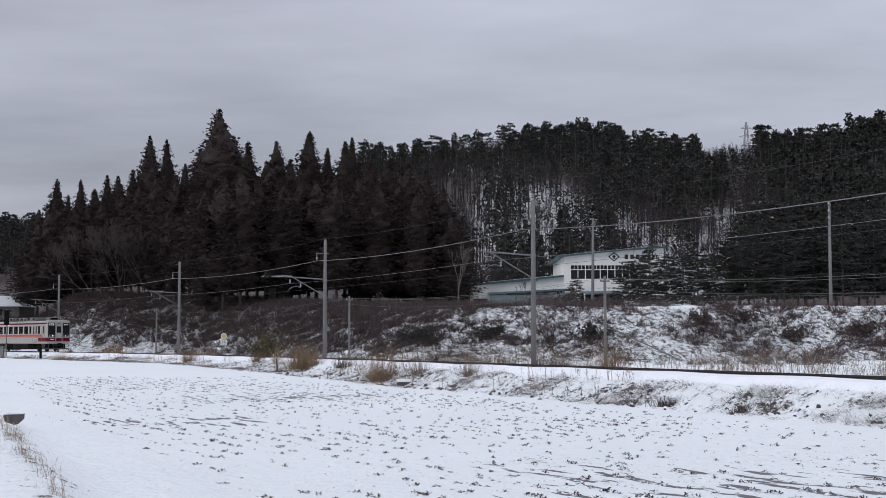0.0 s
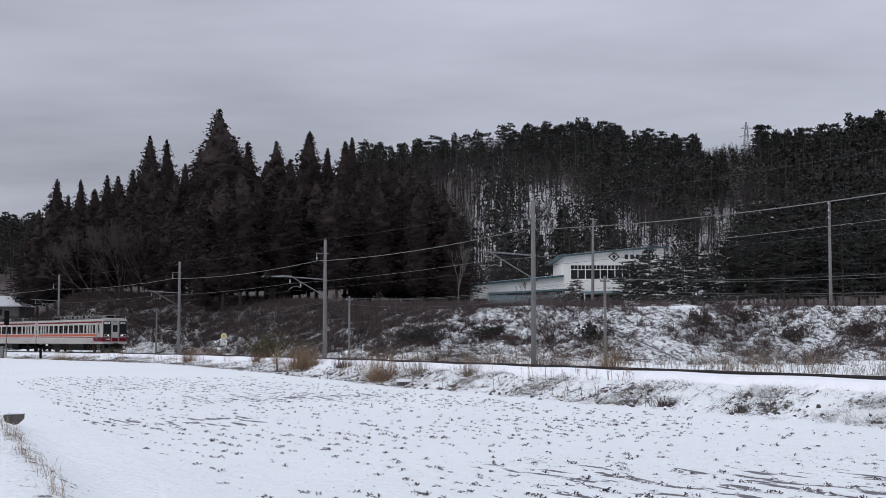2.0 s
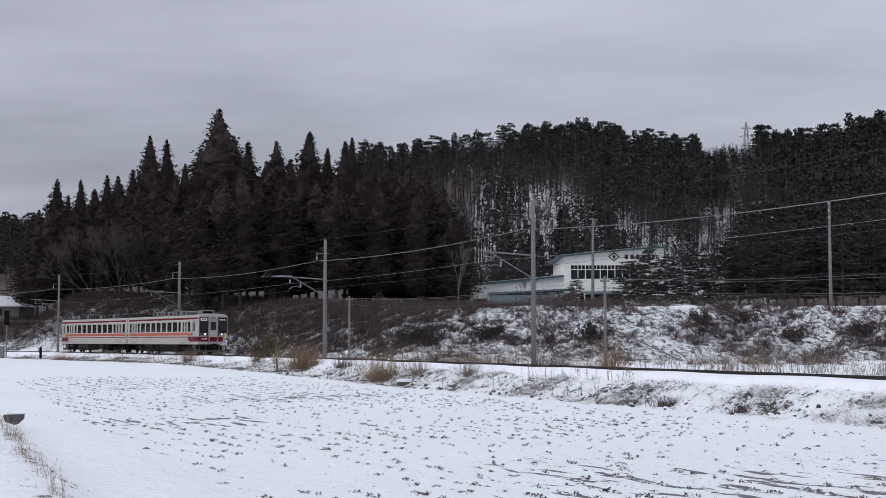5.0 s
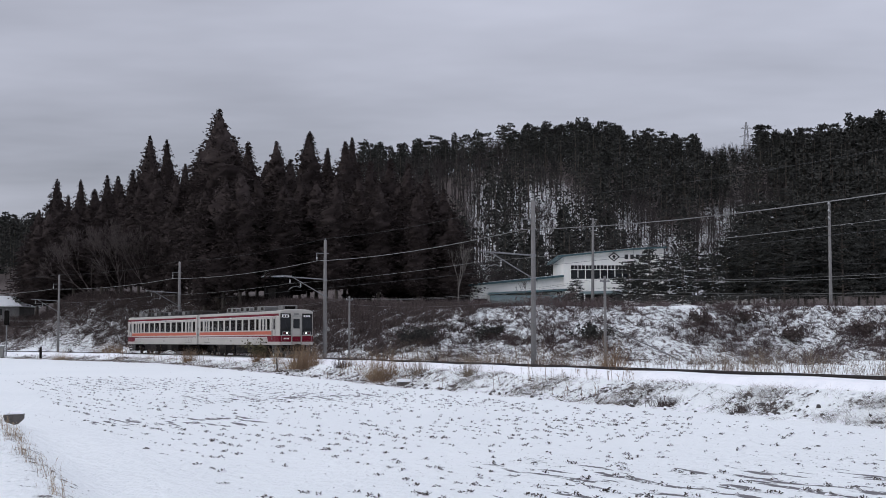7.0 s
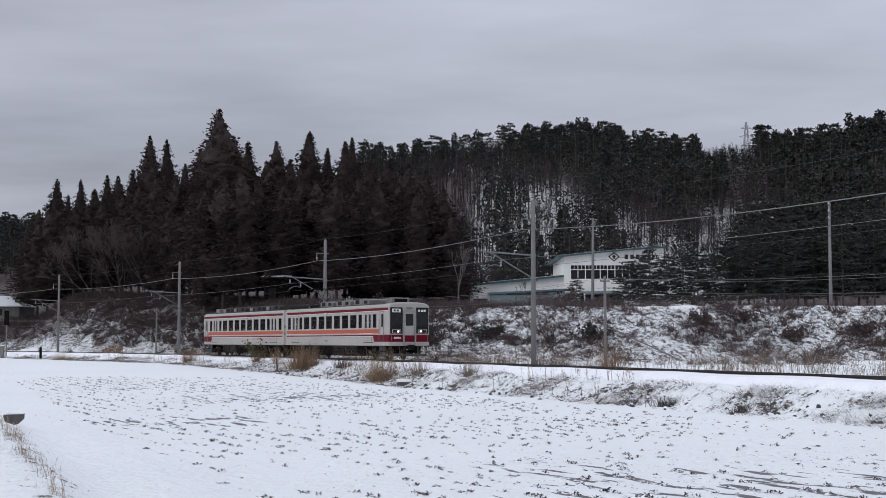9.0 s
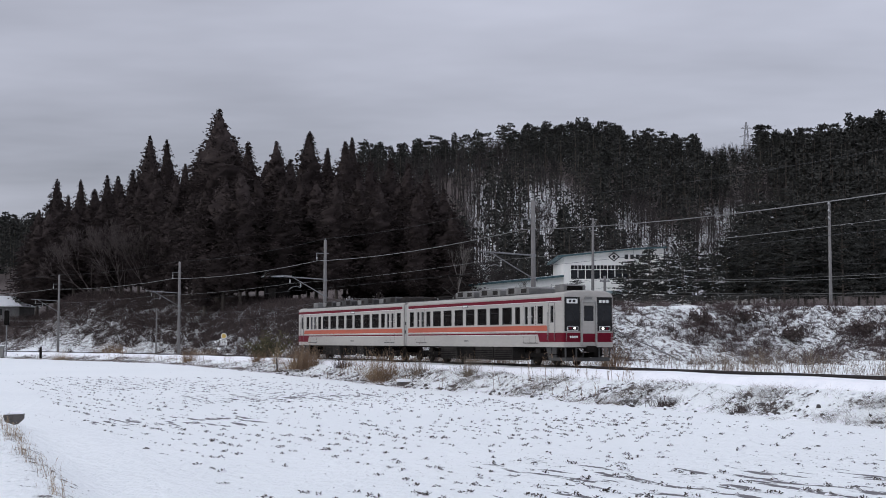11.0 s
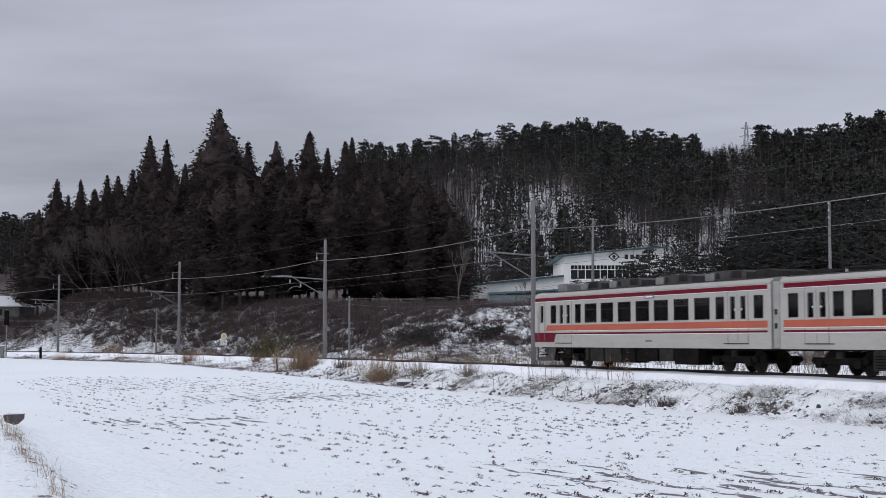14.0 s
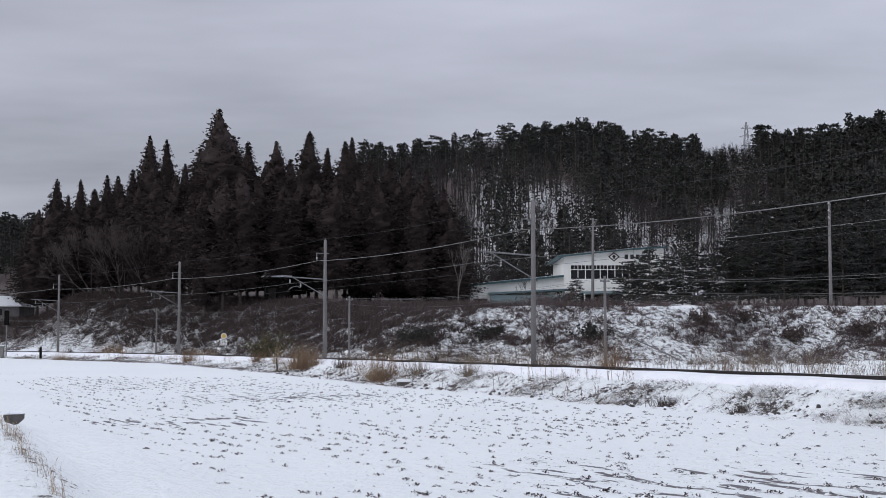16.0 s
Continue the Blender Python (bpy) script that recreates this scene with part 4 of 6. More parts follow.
    while x < 14.3:
        w = float(rng.uniform(0.7, 1.9)) if not powered else 2.3
        w = min(w, 14.5 - x)
        for y in (-1.0, 1.0):
            lo = 0.24 if powered else float(rng.uniform(0.26, 0.40))
            bx = part("equipment_box", Form().box(x, x + w - 0.1, y - 0.36, y + 0.36, lo, 0.93, bevel=0.03), UNDERGREY if rng.random() < 0.55 else UNDER, t, "dirty underfloor equipment box")
            if powered:
                for k in range(5):
                    part("louvre", Form().box(x + 0.1, x + w - 0.2, *sorted((math.copysign(1.36, y), math.copysign(1.375, y))), lo + 0.07 + 0.1 * k, lo + 0.11 + 0.1 * k), UNDER, bx)
            else:
                part("lid_handle", Form().box(x + w * 0.4, x + w * 0.5, *sorted((math.copysign(1.36, y), math.copysign(1.39, y))), 0.7, 0.74), UNDERGREY, bx)
        x += w + 0.06
    part("underframe", Form().box(0.2, LENGTH - 0.4, -1.2, 1.2, 0.88, 1.0).box(5.0, 14.4, -0.3, 0.3, 0.4, 0.9), UNDER, t)
    wheels = []
    for cx in (2.9, 16.6):
        bg = part("bogie", Form().box(cx - 0.25, cx + 0.25, -1.05, 1.05, 0.55, 0.86).box(cx - 1.55, cx + 1.55, -1.09, -0.94, 0.42, 0.66, bevel=0.1).box(cx - 1.55, cx + 1.55, 0.94, 1.09, 0.42, 0.66, bevel=0.1), UNDER, t, "black two-axle bogie")
        for dx in (-1.05, 1.05):
            for y in (-1.06, 1.06):
                part("axle_box", Form().box(cx + dx - 0.19, cx + dx + 0.19, y - 0.13, y + 0.13, 0.28, 0.58, bevel=0.05), UNDER, bg)
            w = Form()
            for y in (-0.60, 0.52):
                w.tube((0, y, 0), (0, y + 0.1, 0), 0.43, n=28).tube((0, y + 0.03, 0), (0, y + 0.07, 0), 0.455, n=28)
                for k in range(6):
                    a = k * math.pi / 3
                    w.tube((0.27 * math.cos(a), y - 0.012, 0.27 * math.sin(a)), (0.27 * math.cos(a), y + 0.112, 0.27 * math.sin(a)), 0.05, n=6)
            w.tube((0, -0.95, 0), (0, 0.95, 0), 0.08, n=10)
            wh = part("wheelset", w, WHEEL, bg, "steel wheels on their axle", m=pose(cx + dx, 0, 0.44))
            wheels.append((wh, cx + dx))
        for y in (-0.98, 0.98):
            part("spring", Form().tube((cx, y, 0.62), (cx, y, 0.9), 0.2, n=12), UNDERGREY, bg)
    return t, wheels


LEAD, LEAD_WHEELS = build_car(True)
TRAIL, TRAIL_WHEELS = build_car(False)
TRAIL.location.x = -40


def rear_at(t):
    """How far along the track the train's rear end is at t seconds."""
    u = t - 8
    return 0.00086061 * u ** 3 + 0.17412874 * u * u + 10.6955275 * u - 52.0871


def motions():
    """The train's run past the field, and the roll of its wheels."""
    for car, wheels, zero, sign in ((LEAD, LEAD_WHEELS, 20.07, 1), (TRAIL, TRAIL_WHEELS, 19.5, -1)):
        rows = []
        for i in range(33):
            t = i * 0.5
            s = rear_at(t) + zero
            p, q = track(s + sign * 2.9), track(s + sign * 16.6)
            d = q - p
            a = math.degrees(math.atan2(d.y, d.x))
            o = p - d.normalized() * 2.9
            rows.append((t, pose(o.x, o.y, 0, 0, 0, a)))
        walk(car, rows)
        for w, x in wheels:
            spins = [(k / 30, pose(x, 0, 0.44, 0, math.degrees(sign * rear_at(k / 30) / 0.44) % 360, 0)) for k in range(481)]
            walk(w, spins)


# ---- the factory and other buildings on the terrace ----
def bearing_at(x):
    return (x - 784) / 2420.0


def build_factory():
    D = 168.0
    zb = land_z(14, D) - 0.2
    k = D / 2420.0

    def up(y):
        return 1.25 + (604 - y) * k

    x0, x1, x2 = (835 - 784) * k, (998 - 784) * k, (1175 - 784) * k
    t = thing("factory", pose(0, 0, 0), "white two-part factory building with teal roof edges on the terrace", "factory")
    # tall block: the wall is built round its window band
    wx0, wx1, wz0, wz1 = (1010 - 784) * k, (1128 - 784) * k, up(494), up(470)
    wall = Form()
    wall.box(x1, wx0, D, D + 0.3, zb, up(458)).box(wx1, x2, D, D + 0.3, zb, up(458)).box(wx0, wx1, D, D + 0.3, zb, wz0).box(wx0, wx1, D, D + 0.3, wz1, up(458))
    wall.prism([(x1, up(458)), (x2, up(458)), (x2, up(438)), (x1 + (x2 - x1) * 0.65, up(441)), (x1, up(453))], D, D + 0.3)
    wall.box(x1, x1 + 0.3, D + 0.3, D + 16, zb, up(453)).box(x2 - 0.3, x2, D + 0.3, D + 16, zb, up(440)).box(x1, x2, D + 16, D + 16.3, zb, up(453))
    part("wall", wall, FACTORY_WHITE, t, "white clad upper wall")
    roof = Form().prism([(x1 - 0.8, up(456)), (x1 - 0.8, up(453)), (x1 + (x2 - x1) * 0.65, up(440.5)), (x2 + 0.3, up(437)), (x2 + 0.3, up(439.5)), (x1 + (x2 - x1) * 0.65, up(443))], D - 0.7, D + 16.4)
    part("roof", roof, TEAL, t, "teal metal roof edge")
    part("roof_snow", Form().prism([(x1 - 0.6, up(453) + 0.02), (x1 - 0.6, up(452)), (x1 + (x2 - x1) * 0.65, up(439.6)), (x2, up(436)), (x2, up(437) + 0.02), (x1 + (x2 - x1) * 0.65, up(440.5) + 0.02)], D + 1.0, D + 16), SNOW, t)
    n = 9
    for i in range(n):
        a, b = wx0 + (wx1 - wx0) * i / n, wx0 + (wx1 - wx0) * (i + 1) / n
        zs = wz0 + (wz1 - wz0) * 0.68
        w = part("window", Form().box(a + 0.04, b - 0.04, D + 0.12, D + 0.15, wz0, wz1), DARKGLASS, t, "dark factory window")
        part("window_frame", Form().box(a - 0.03, a + 0.05, D + 0.02, D + 0.2, wz0, wz1).box(a + 0.05, b - 0.03, D + 0.02, D + 0.2, zs - 0.04, zs + 0.04).box((a + b) / 2 - 0.025, (a + b) / 2 + 0.025, D + 0.04, D + 0.2, zs + 0.04, wz1), FACTORY_WHITE, w)
    lx, lz, r = (1087 - 784) * k, up(455), 0.58
    lg = part("emblem", Form().prism([(lx - r * 1.25, lz), (lx, lz - r), (lx + r * 1.25, lz), (lx, lz + r)], D - 0.06, D - 0.02), SIGNBLACK, t, "diamond-shaped dark emblem")
    q = r * 0.72
    part("emblem_field", Form().prism([(lx - q * 1.25, lz), (lx, lz - q), (lx + q * 1.25, lz), (lx, lz + q)], D - 0.09, D - 0.055), FACTORY_WHITE, lg)
    part("emblem_bar", Form().box(lx - 0.09, lx + 0.09, D - 0.12, D - 0.085, lz - 0.25, lz + 0.25).box(lx - 0.28, lx + 0.28, D - 0.12, D - 0.085, lz - 0.05, lz + 0.05), SIGNBLACK, lg)
    for i in range(5):
        a = (1106 + 10 * i - 784) * k
        part("sign_bar", Form().box(a, a + 0.42, D - 0.06, D - 0.02, up(459), up(451)), SIGNBLACK, t)
    # low wing with a lean-to in front
    part("wing_wall", Form().prism([(x0, zb), (x1, zb), (x1, up(489)), (x0, up(505))], D + 0.4, D + 12), FACTORY_WHITE, t, "white wall of the low wing")
    part("wing_roof", Form().prism([(x0 - 0.4, up(507)), (x1, up(490.5)), (x1, up(487)), (x0 - 0.4, up(503.5))], D - 0.1, D + 12.2), TEAL, t, "teal roof edge of the low wing")
    part("wing_snow", Form().prism([(x0 - 0.3, up(503.5) + 0.01), (x1, up(487) + 0.01), (x1, up(486)), (x0 - 0.3, up(502.5))], D + 0.8, D + 12), SNOW, t)
    a, b = (863 - 784) * k, (1000 - 784) * k
    part("leanto_wall", Form().box(a + 0.2, b - 0.2, D - 2.6, D - 2.5, zb, up(524)), TEALPALE, t, "pale teal lean-to wall")
    part("leanto_roof", Form().prism([(a, up(523)), (b, up(516)), (b, up(513)), (a, up(520))], D - 3.0, D + 0.4), TEAL, t, "teal lean-to roof")
    for i in range(22):
        xx = a + (b - a) * i / 22
        part("roof_rib", Form().box(xx, xx + 0.06, D - 3.03, D - 2.99, up(523 - 7 * i / 22), up(519.5 - 7 * i / 22)), TEALPALE, t)
    # no hole in the wall: a black slab paints the doorway's dark inside
    part("dock_shade_slab", Form().box((838 - 784) * k, (862 - 784) * k, D + 0.3, D + 0.38, zb, up(529)), UNDER, t, "black slab painting the shade inside the doorway under the wing")
    part("porch_roof", Form().prism([((1025 - 784) * k, up(522)), ((1105 - 784) * k, up(520)), ((1105 - 784) * k, up(516)), ((1025 - 784) * k, up(518))], D - 3.2, D - 0.05), TEALPALE, t, "pale teal porch roof")
    for x in (1030, 1064, 1100):
        part("porch_post", Form().box((x - 784) * k - 0.07, (x - 784) * k + 0.07, D - 3.1, D - 2.96, zb, up(521)), FACTORY_WHITE, t)
    part("porch_wall", Form().box((1028 - 784) * k, (1102 - 784) * k, D - 0.5, D - 0.4, zb, up(522)), UNDERGREY, t)
    for x in (1045, 1052):
        part("roof_vent", Form().tube(((x - 784) * k, D + 5, up(447)), ((x - 784) * k, D + 5, up(441)), 0.2, n=10), STEEL, t)


build_factory()


def build_shed():
    """The snow-roofed house that peeps out beyond the wood."""
    D = 216.0
    k = D / 2420.0
    cx = (8 - 784) * k
    zb = land_z(cx, D) - 0.3
    t = thing("house", pose(0, 0, 0), "low house under a thick snow-covered roof", "house")
    part("wall", Form().box(cx - 6, cx + 2.4, D, D + 8, zb, 1.25 + 62 * k), CONCRETE, t)
    part("roof", Form().prism([(cx - 6.6, 1.25 + 61 * k), (cx + 3.2, 1.25 + 61 * k), (cx + 1.2, 1.25 + 79 * k), (cx - 6.6, 1.25 + 83 * k)], D - 1, D + 9), SNOW, t, "roof covered with smooth snow")
    for x in (-4.5, -1.5):
        part("window", Form().box(cx + x, cx + x + 1.2, D - 0.05, D - 0.01, zb + 1.2, zb + 2.2), DARKGLASS, t)


build_shed()


def build_hut(x0, x1, ytop, yeave, D, deep, label, category, wall):
    """A small gabled building with a snowy roof."""
    k = D / 2420.0
    X0, X1 = (x0 - 784) * k, (x1 - 784) * k
    zb = land_z((X0 + X1) / 2, D) - 0.3
    ze, zt = 1.25 + (604 - yeave) * k, 1.25 + (604 - ytop) * k
    t = thing("hut" if category == "hut" else "shed", pose(0, 0, 0), label, category)
    part("wall", Form().box(X0, X1, D, D + deep, zb, ze), wall, t)
    m = pose((X0 + X1) / 2, D + deep / 2, 0, 0, 0, 90)
    w, h = deep / 2 + 0.5, (X1 - X0) / 2 + 0.4
    part("roof", Form().prism([(-w, ze - 0.05), (w, ze - 0.05), (0, zt - 0.12)], -h, h, m), TEAL, t)
    part("roof_snow", Form().prism([(-w, ze - 0.02), (-w, ze + 0.14), (0, zt), (w, ze + 0.14), (w, ze - 0.02), (0, zt - 0.1)], -h + 0.1, h - 0.1, m), SNOW, t)
    part("door", Form().box(X0 + 0.5, X0 + 1.4, D - 0.05, D - 0.01, zb, min(ze - 0.1, zb + 2.2)), UNDERGREY, t)
    return t


build_hut(1215, 1338, 517, 524, 172, 6, "low white shed under snow behind the pines", "shed", FACTORY_WHITE)
build_hut(468, 512, 479, 491, 169, 4, "small dark hut with a snowy roof among the cedars", "hut", UNDER)


def utility_pole(x, dist, top, arms):
    X = bearing_at(x) * dist
    z = land_z(X, dist)
    zt = 1.25 + (604 - top) * dist / 2420
    t = thing("utility_pole", pose(X, dist, 0, 0, 0.6, 68 if arms else 12), "tall grey concrete utility pole" + (" with crossarms and insulators" if arms else ""), "utility pole", "utility poles")
    part("pole", Form().tube((0, 0, z - 0.4), (0, 0, zt), 0.19, 0.12, 12), CONCRETE, t, smooth=True)
    for i in range(arms):
        zz = zt - 0.25 - 0.75 * i
        part("crossarm", Form().box(-0.85, 0.85, -0.05, 0.05, zz - 0.05, zz + 0.05), STEEL, t)
        for xx in (-0.75, -0.35, 0.35, 0.75):
            part("insulator", Form().tube((xx, 0, zz + 0.05), (xx, 0, zz + 0.28), 0.07, 0.05, 8), PORCELAIN, t)
    if not arms:
        part("band", Form().tube((0, 0, zt - 0.8), (0, 0, zt - 0.7), 0.17, n=10), STEEL, t)
    return X, zt


utility_pole(1470, 140, 358, 3)
utility_pole(1048, 152, 386, 0)
utility_pole(2100, 128, 320, 3)


def build_service_cables():
    a, b = (bearing_at(1470) * 140, 140.0), (bearing_at(1048) * 152, 152.0)
    c = (bearing_at(2100) * 128, 128.0)
    for z0, z1, z2 in ((11.9, 10.9, 12.4), (8.0, 7.6, 8.4), (7.0, 6.9, 7.3)):
        f = Form()
        p, q, r = Vector((*a, z0 + 1.25)), Vector((*b, z1 + 1.25)), Vector((*c, z2 + 1.25))
        f.line(sagging(q, p, 0.5), 0.011).line(sagging(p, r, 0.5), 0.011)
        tagged(part("service_cable", f, DARK_WIRE), "dark service cable between utility poles", "cable", "service cables")


build_service_cables()


def build_pylon():
    D = 470.0
    k = D / 2420
    X = bearing_at(1325) * D
    z0, z1 = land_z(X, D) - 1, 1.25 + (604 - 214) * k
    t = thing("transmission_tower", pose(X, D, 0), "far grey lattice transmission tower on the ridge", "transmission tower")
    for sx in (-1, 1):
        for sy in (-1, 1):
            part("leg", Form().line([(sx * 2.6, sy * 2.6, z0), (sx * 1.0, sy * 1.0, z1 - 9), (sx * 0.15, sy * 0.15, z1)], 0.10, 4), STEEL, t)
    f = Form()
    H = z1 - z0
    for i in range(12):
        a, b = z0 + H * i / 12.5, z0 + H * (i + 1) / 12.5
        wa, wb = 2.6 - 1.9 * min(1, i / 9), 2.6 - 1.9 * min(1, (i + 1) / 9)
        for s in (-1, 1):
            f.tube((-wa, s * wa, a), (wb, s * wb, b), 0.05, n=3).tube((wa, s * wa, a), (-wb, s * wb, b), 0.05, n=3)
    part("lattice", f, STEEL, t)
    for dz, w in ((2.2, 1.9), (5.2, 2.4), (8.2, 2.0)):
        part("crossarm", Form().tube((-w, 0, z1 - dz), (w, 0, z1 - dz), 0.10, n=4).tube((-w, 0, z1 - dz), (0, 0, z1 - dz + 0.8), 0.07, n=4).tube((w, 0, z1 - dz), (0, 0, z1 - dz + 0.8), 0.07, n=4), STEEL, t)


build_pylon()


def build_fence():
    t = thing("fence", pose(0, 0, 0), "dark metal mesh fence along the terrace edge", "fence", kind="structure")
    y = 134.0
    xs = np.arange(bearing_at(1090) * y, bearing_at(1640) * y, 2.0)
    zs = [land_z(x, y) for x in xs]
    post = Form().tube((0, 0, -0.3), (0, 0, 1.15), 0.035, n=6).mesh("post", FENCE)
    for x, z in zip(xs, zs):
        part("post", post, FENCE, t, m=pose(float(x), y, z))
    for h in (0.15, 0.6, 1.12):
        part("fence_rail", Form().line([(float(x), y, z + h) for x, z in zip(xs, zs)], 0.025, 4), FENCE, t)
    f = Form()
    for i in range(len(xs) - 1):
        for k in range(10):
            u = k / 10
            x, z = xs[i] + 2.0 * u, zs[i] * (1 - u) + zs[i + 1] * u
            f.tube((x, y, z + 0.1), (x, y, z + 1.1), 0.009, n=3, caps=False)
    part("mesh_wires", f, FENCE, t)


build_fence()


# ---- trees ----
def cedar(seed, height, width, slope, low):
    """A tall cedar: a straight trunk and tiers of clumped, drooping sprays round a dense inner crown."""
    rng = np.random.default_rng(seed)
    t = thing("cedar_tree", pose(0, 0, 0), "tall dark evergreen cedar in a dense stand", "tree", "cedar stand")
    tv, tf = bars([(0, 0, -0.5)], [(0, 0, height * 0.97)], height * 0.009, 0.03, 7)
    part("trunk", mass_mesh("trunk", [(tv, tf, BARK)]), BARK, t)
    base = height * low
    ph = rng.uniform(0, 6.283, 4)

    def reach(z, a):
        r = np.minimum(width * (0.80 + 0.20 * np.sin(0.45 * z + ph[0])), slope * (height - z) + 0.10)
        r = r * smooth(base - 1.5, base + 4.0, z) ** 0.5
        return r * (1 + 0.16 * np.sin(3 * a + 0.7 * z + ph[1]) + 0.10 * np.sin(5 * a - 1.3 * z + ph[2]))

    z = rng.uniform(base, height, 4200)
    z = np.round(z / 0.75) * 0.75 + rng.normal(size=len(z)) * 0.17
    a = rng.uniform(0, 6.283, len(z))
    z = np.clip(z, base, height - 0.1)
    r = reach(z, a)
    keep = rng.random(len(z)) < (r + 0.35) / (width + 0.35) * 0.24
    z, a, r = z[keep], a[keep], r[keep]
    r = r * (0.72 + 0.40 * rng.random(len(z)))
    m = 12
    z, a, r = np.repeat(z, m), np.repeat(a, m), np.repeat(r, m)
    n = len(z)
    inner = r - rng.random(n) ** 1.5 * np.minimum(1.1, r)
    c = np.stack([np.cos(a) * inner, np.sin(a) * inner, z - 0.10 * inner], 1) + rng.normal(size=(n, 3)) * np.array([0.17, 0.17, 0.11]) * np.minimum(1, 0.35 + r / 1.6)[:, None]
    way = np.stack([np.cos(a), np.sin(a), np.full(n, 0.15)], 1) + rng.normal(size=(n, 3)) * 0.6
    ln = rng.uniform(0.22, 0.48, n) * (0.55 + 0.45 * np.minimum(1, r / 1.4))
    k = 90
    tip = np.stack([rng.normal(size=k) * 0.09, rng.normal(size=k) * 0.09, height - 1.3 * rng.random(k) ** 1.2], 1)
    tip[:, :2] *= (0.5 + (height - tip[:, 2:3]) * 1.5)
    c = np.concatenate([c, tip])
    way = np.concatenate([way, rng.normal(size=(k, 3)) * 0.5 + np.array([0, 0, 0.7])])
    ln = np.concatenate([ln, rng.uniform(0.18, 0.32, k)])
    v, f = fronds(c, way, ln, ln * 0.30, rng, 0.10)
    rings, seg, core = 44, 13, []
    for i in range(rings):
        zz = base + (height - 0.7 - base) * i / (rings - 1)
        for j in range(seg):
            b = 6.283 * j / seg
            q = float(reach(zz, b)) * rng.uniform(0.42, 0.80)
            core.append((math.cos(b) * q, math.sin(b) * q, zz + rng.normal() * 0.16))
    k = np.arange((rings - 1) * seg)
    i0, j0 = k // seg, k % seg
    cf = np.stack([i0 * seg + j0, i0 * seg + (j0 + 1) % seg, (i0 + 1) * seg + (j0 + 1) % seg, (i0 + 1) * seg + j0], 1)
    cf = np.concatenate([cf[:, [0, 1, 2]], cf[:, [0, 2, 3]]])
    v, f = joined([(v, f), (np.array(core), cf)])
    part("crown", mass_mesh("crown", [(v, f, CEDAR)]), CEDAR, t)
    return t


def pine(seed, height, width, snow=0.0, name="pine_tree", group="pines behind the fence", low=0.13, label="dark green pine tree with snow on its branches"):
    """A pine: tiers of near-level boughs ending in tufted clumps; some boughs hold snow."""
    rng = np.random.default_rng(seed)
    t = thing(name, pose(0, 0, 0), label, "tree", group)
    tiers = int(height * 1.5)
    p0, p1, c, way, ln, sc = [(0, 0, -0.4)], [(0, 0, height * 0.96)], [], [], [], []
    for i in range(tiers):
        u = (i + 0.5) / tiers
        z = height * (low + (0.98 - low) * u)
        reach = width * (1 - u) ** 0.5 * rng.uniform(0.65, 1.1) + 0.2
        for j in range(7):
            a = j * 0.898 + rng.random() + i
            z = height * (low + (0.98 - low) * u) + rng.normal() * 0.20
            e = np.array([math.cos(a) * reach, math.sin(a) * reach, z + rng.uniform(-0.1, 0.35) * reach * 0.6])
            p0.append((0, 0, z)), p1.append(tuple(e))
            m = max(3, int(reach * 4))
            for q in range(m):
                w = 0.3 + 0.75 * (q + rng.random()) / m
                b = np.array([0, 0, z]) * (1 - w) + e * w
                for _ in range(9):
                    c.append(b + rng.normal(size=3) * np.array([0.20, 0.20, 0.05]))
                    way.append(np.array([math.cos(a), math.sin(a), 0.25]) + rng.normal(size=3) * np.array([0.8, 0.8, 0.30]))
                    ln.append(rng.uniform(0.16, 0.36))
                if rng.random() < snow:
                    sc.append(b + np.array([0, 0, 0.10]))
    r = np.full(len(p0), 0.03)
    r[0] = height * 0.014
    tv, tf = bars(p0, p1, r, r * 0.35, 4)
    part("trunk", mass_mesh("trunk", [(tv, tf, BARK)]), BARK, t)
    v, f = fronds(np.array(c), np.array(way), np.array(ln), np.array(ln) * 0.24, rng)
    groups = [(v, f, PINE)]
    part("crown", mass_mesh("crown", groups), PINE, t)
    if sc:
        sc = np.array(sc)
        w = rng.normal(size=(len(sc), 3)) * np.array([1, 1, 0.12])
        sv, sf = fronds(sc, w, rng.uniform(0.2, 0.5, len(sc)), rng.uniform(0.04, 0.10, len(sc)), rng)
        tagged(part("snow_cap", mass_mesh("snow_cap", [(sv, sf, SNOW)]), SNOW, t, "snow lying on the boughs"), kind="stuff")
    return t


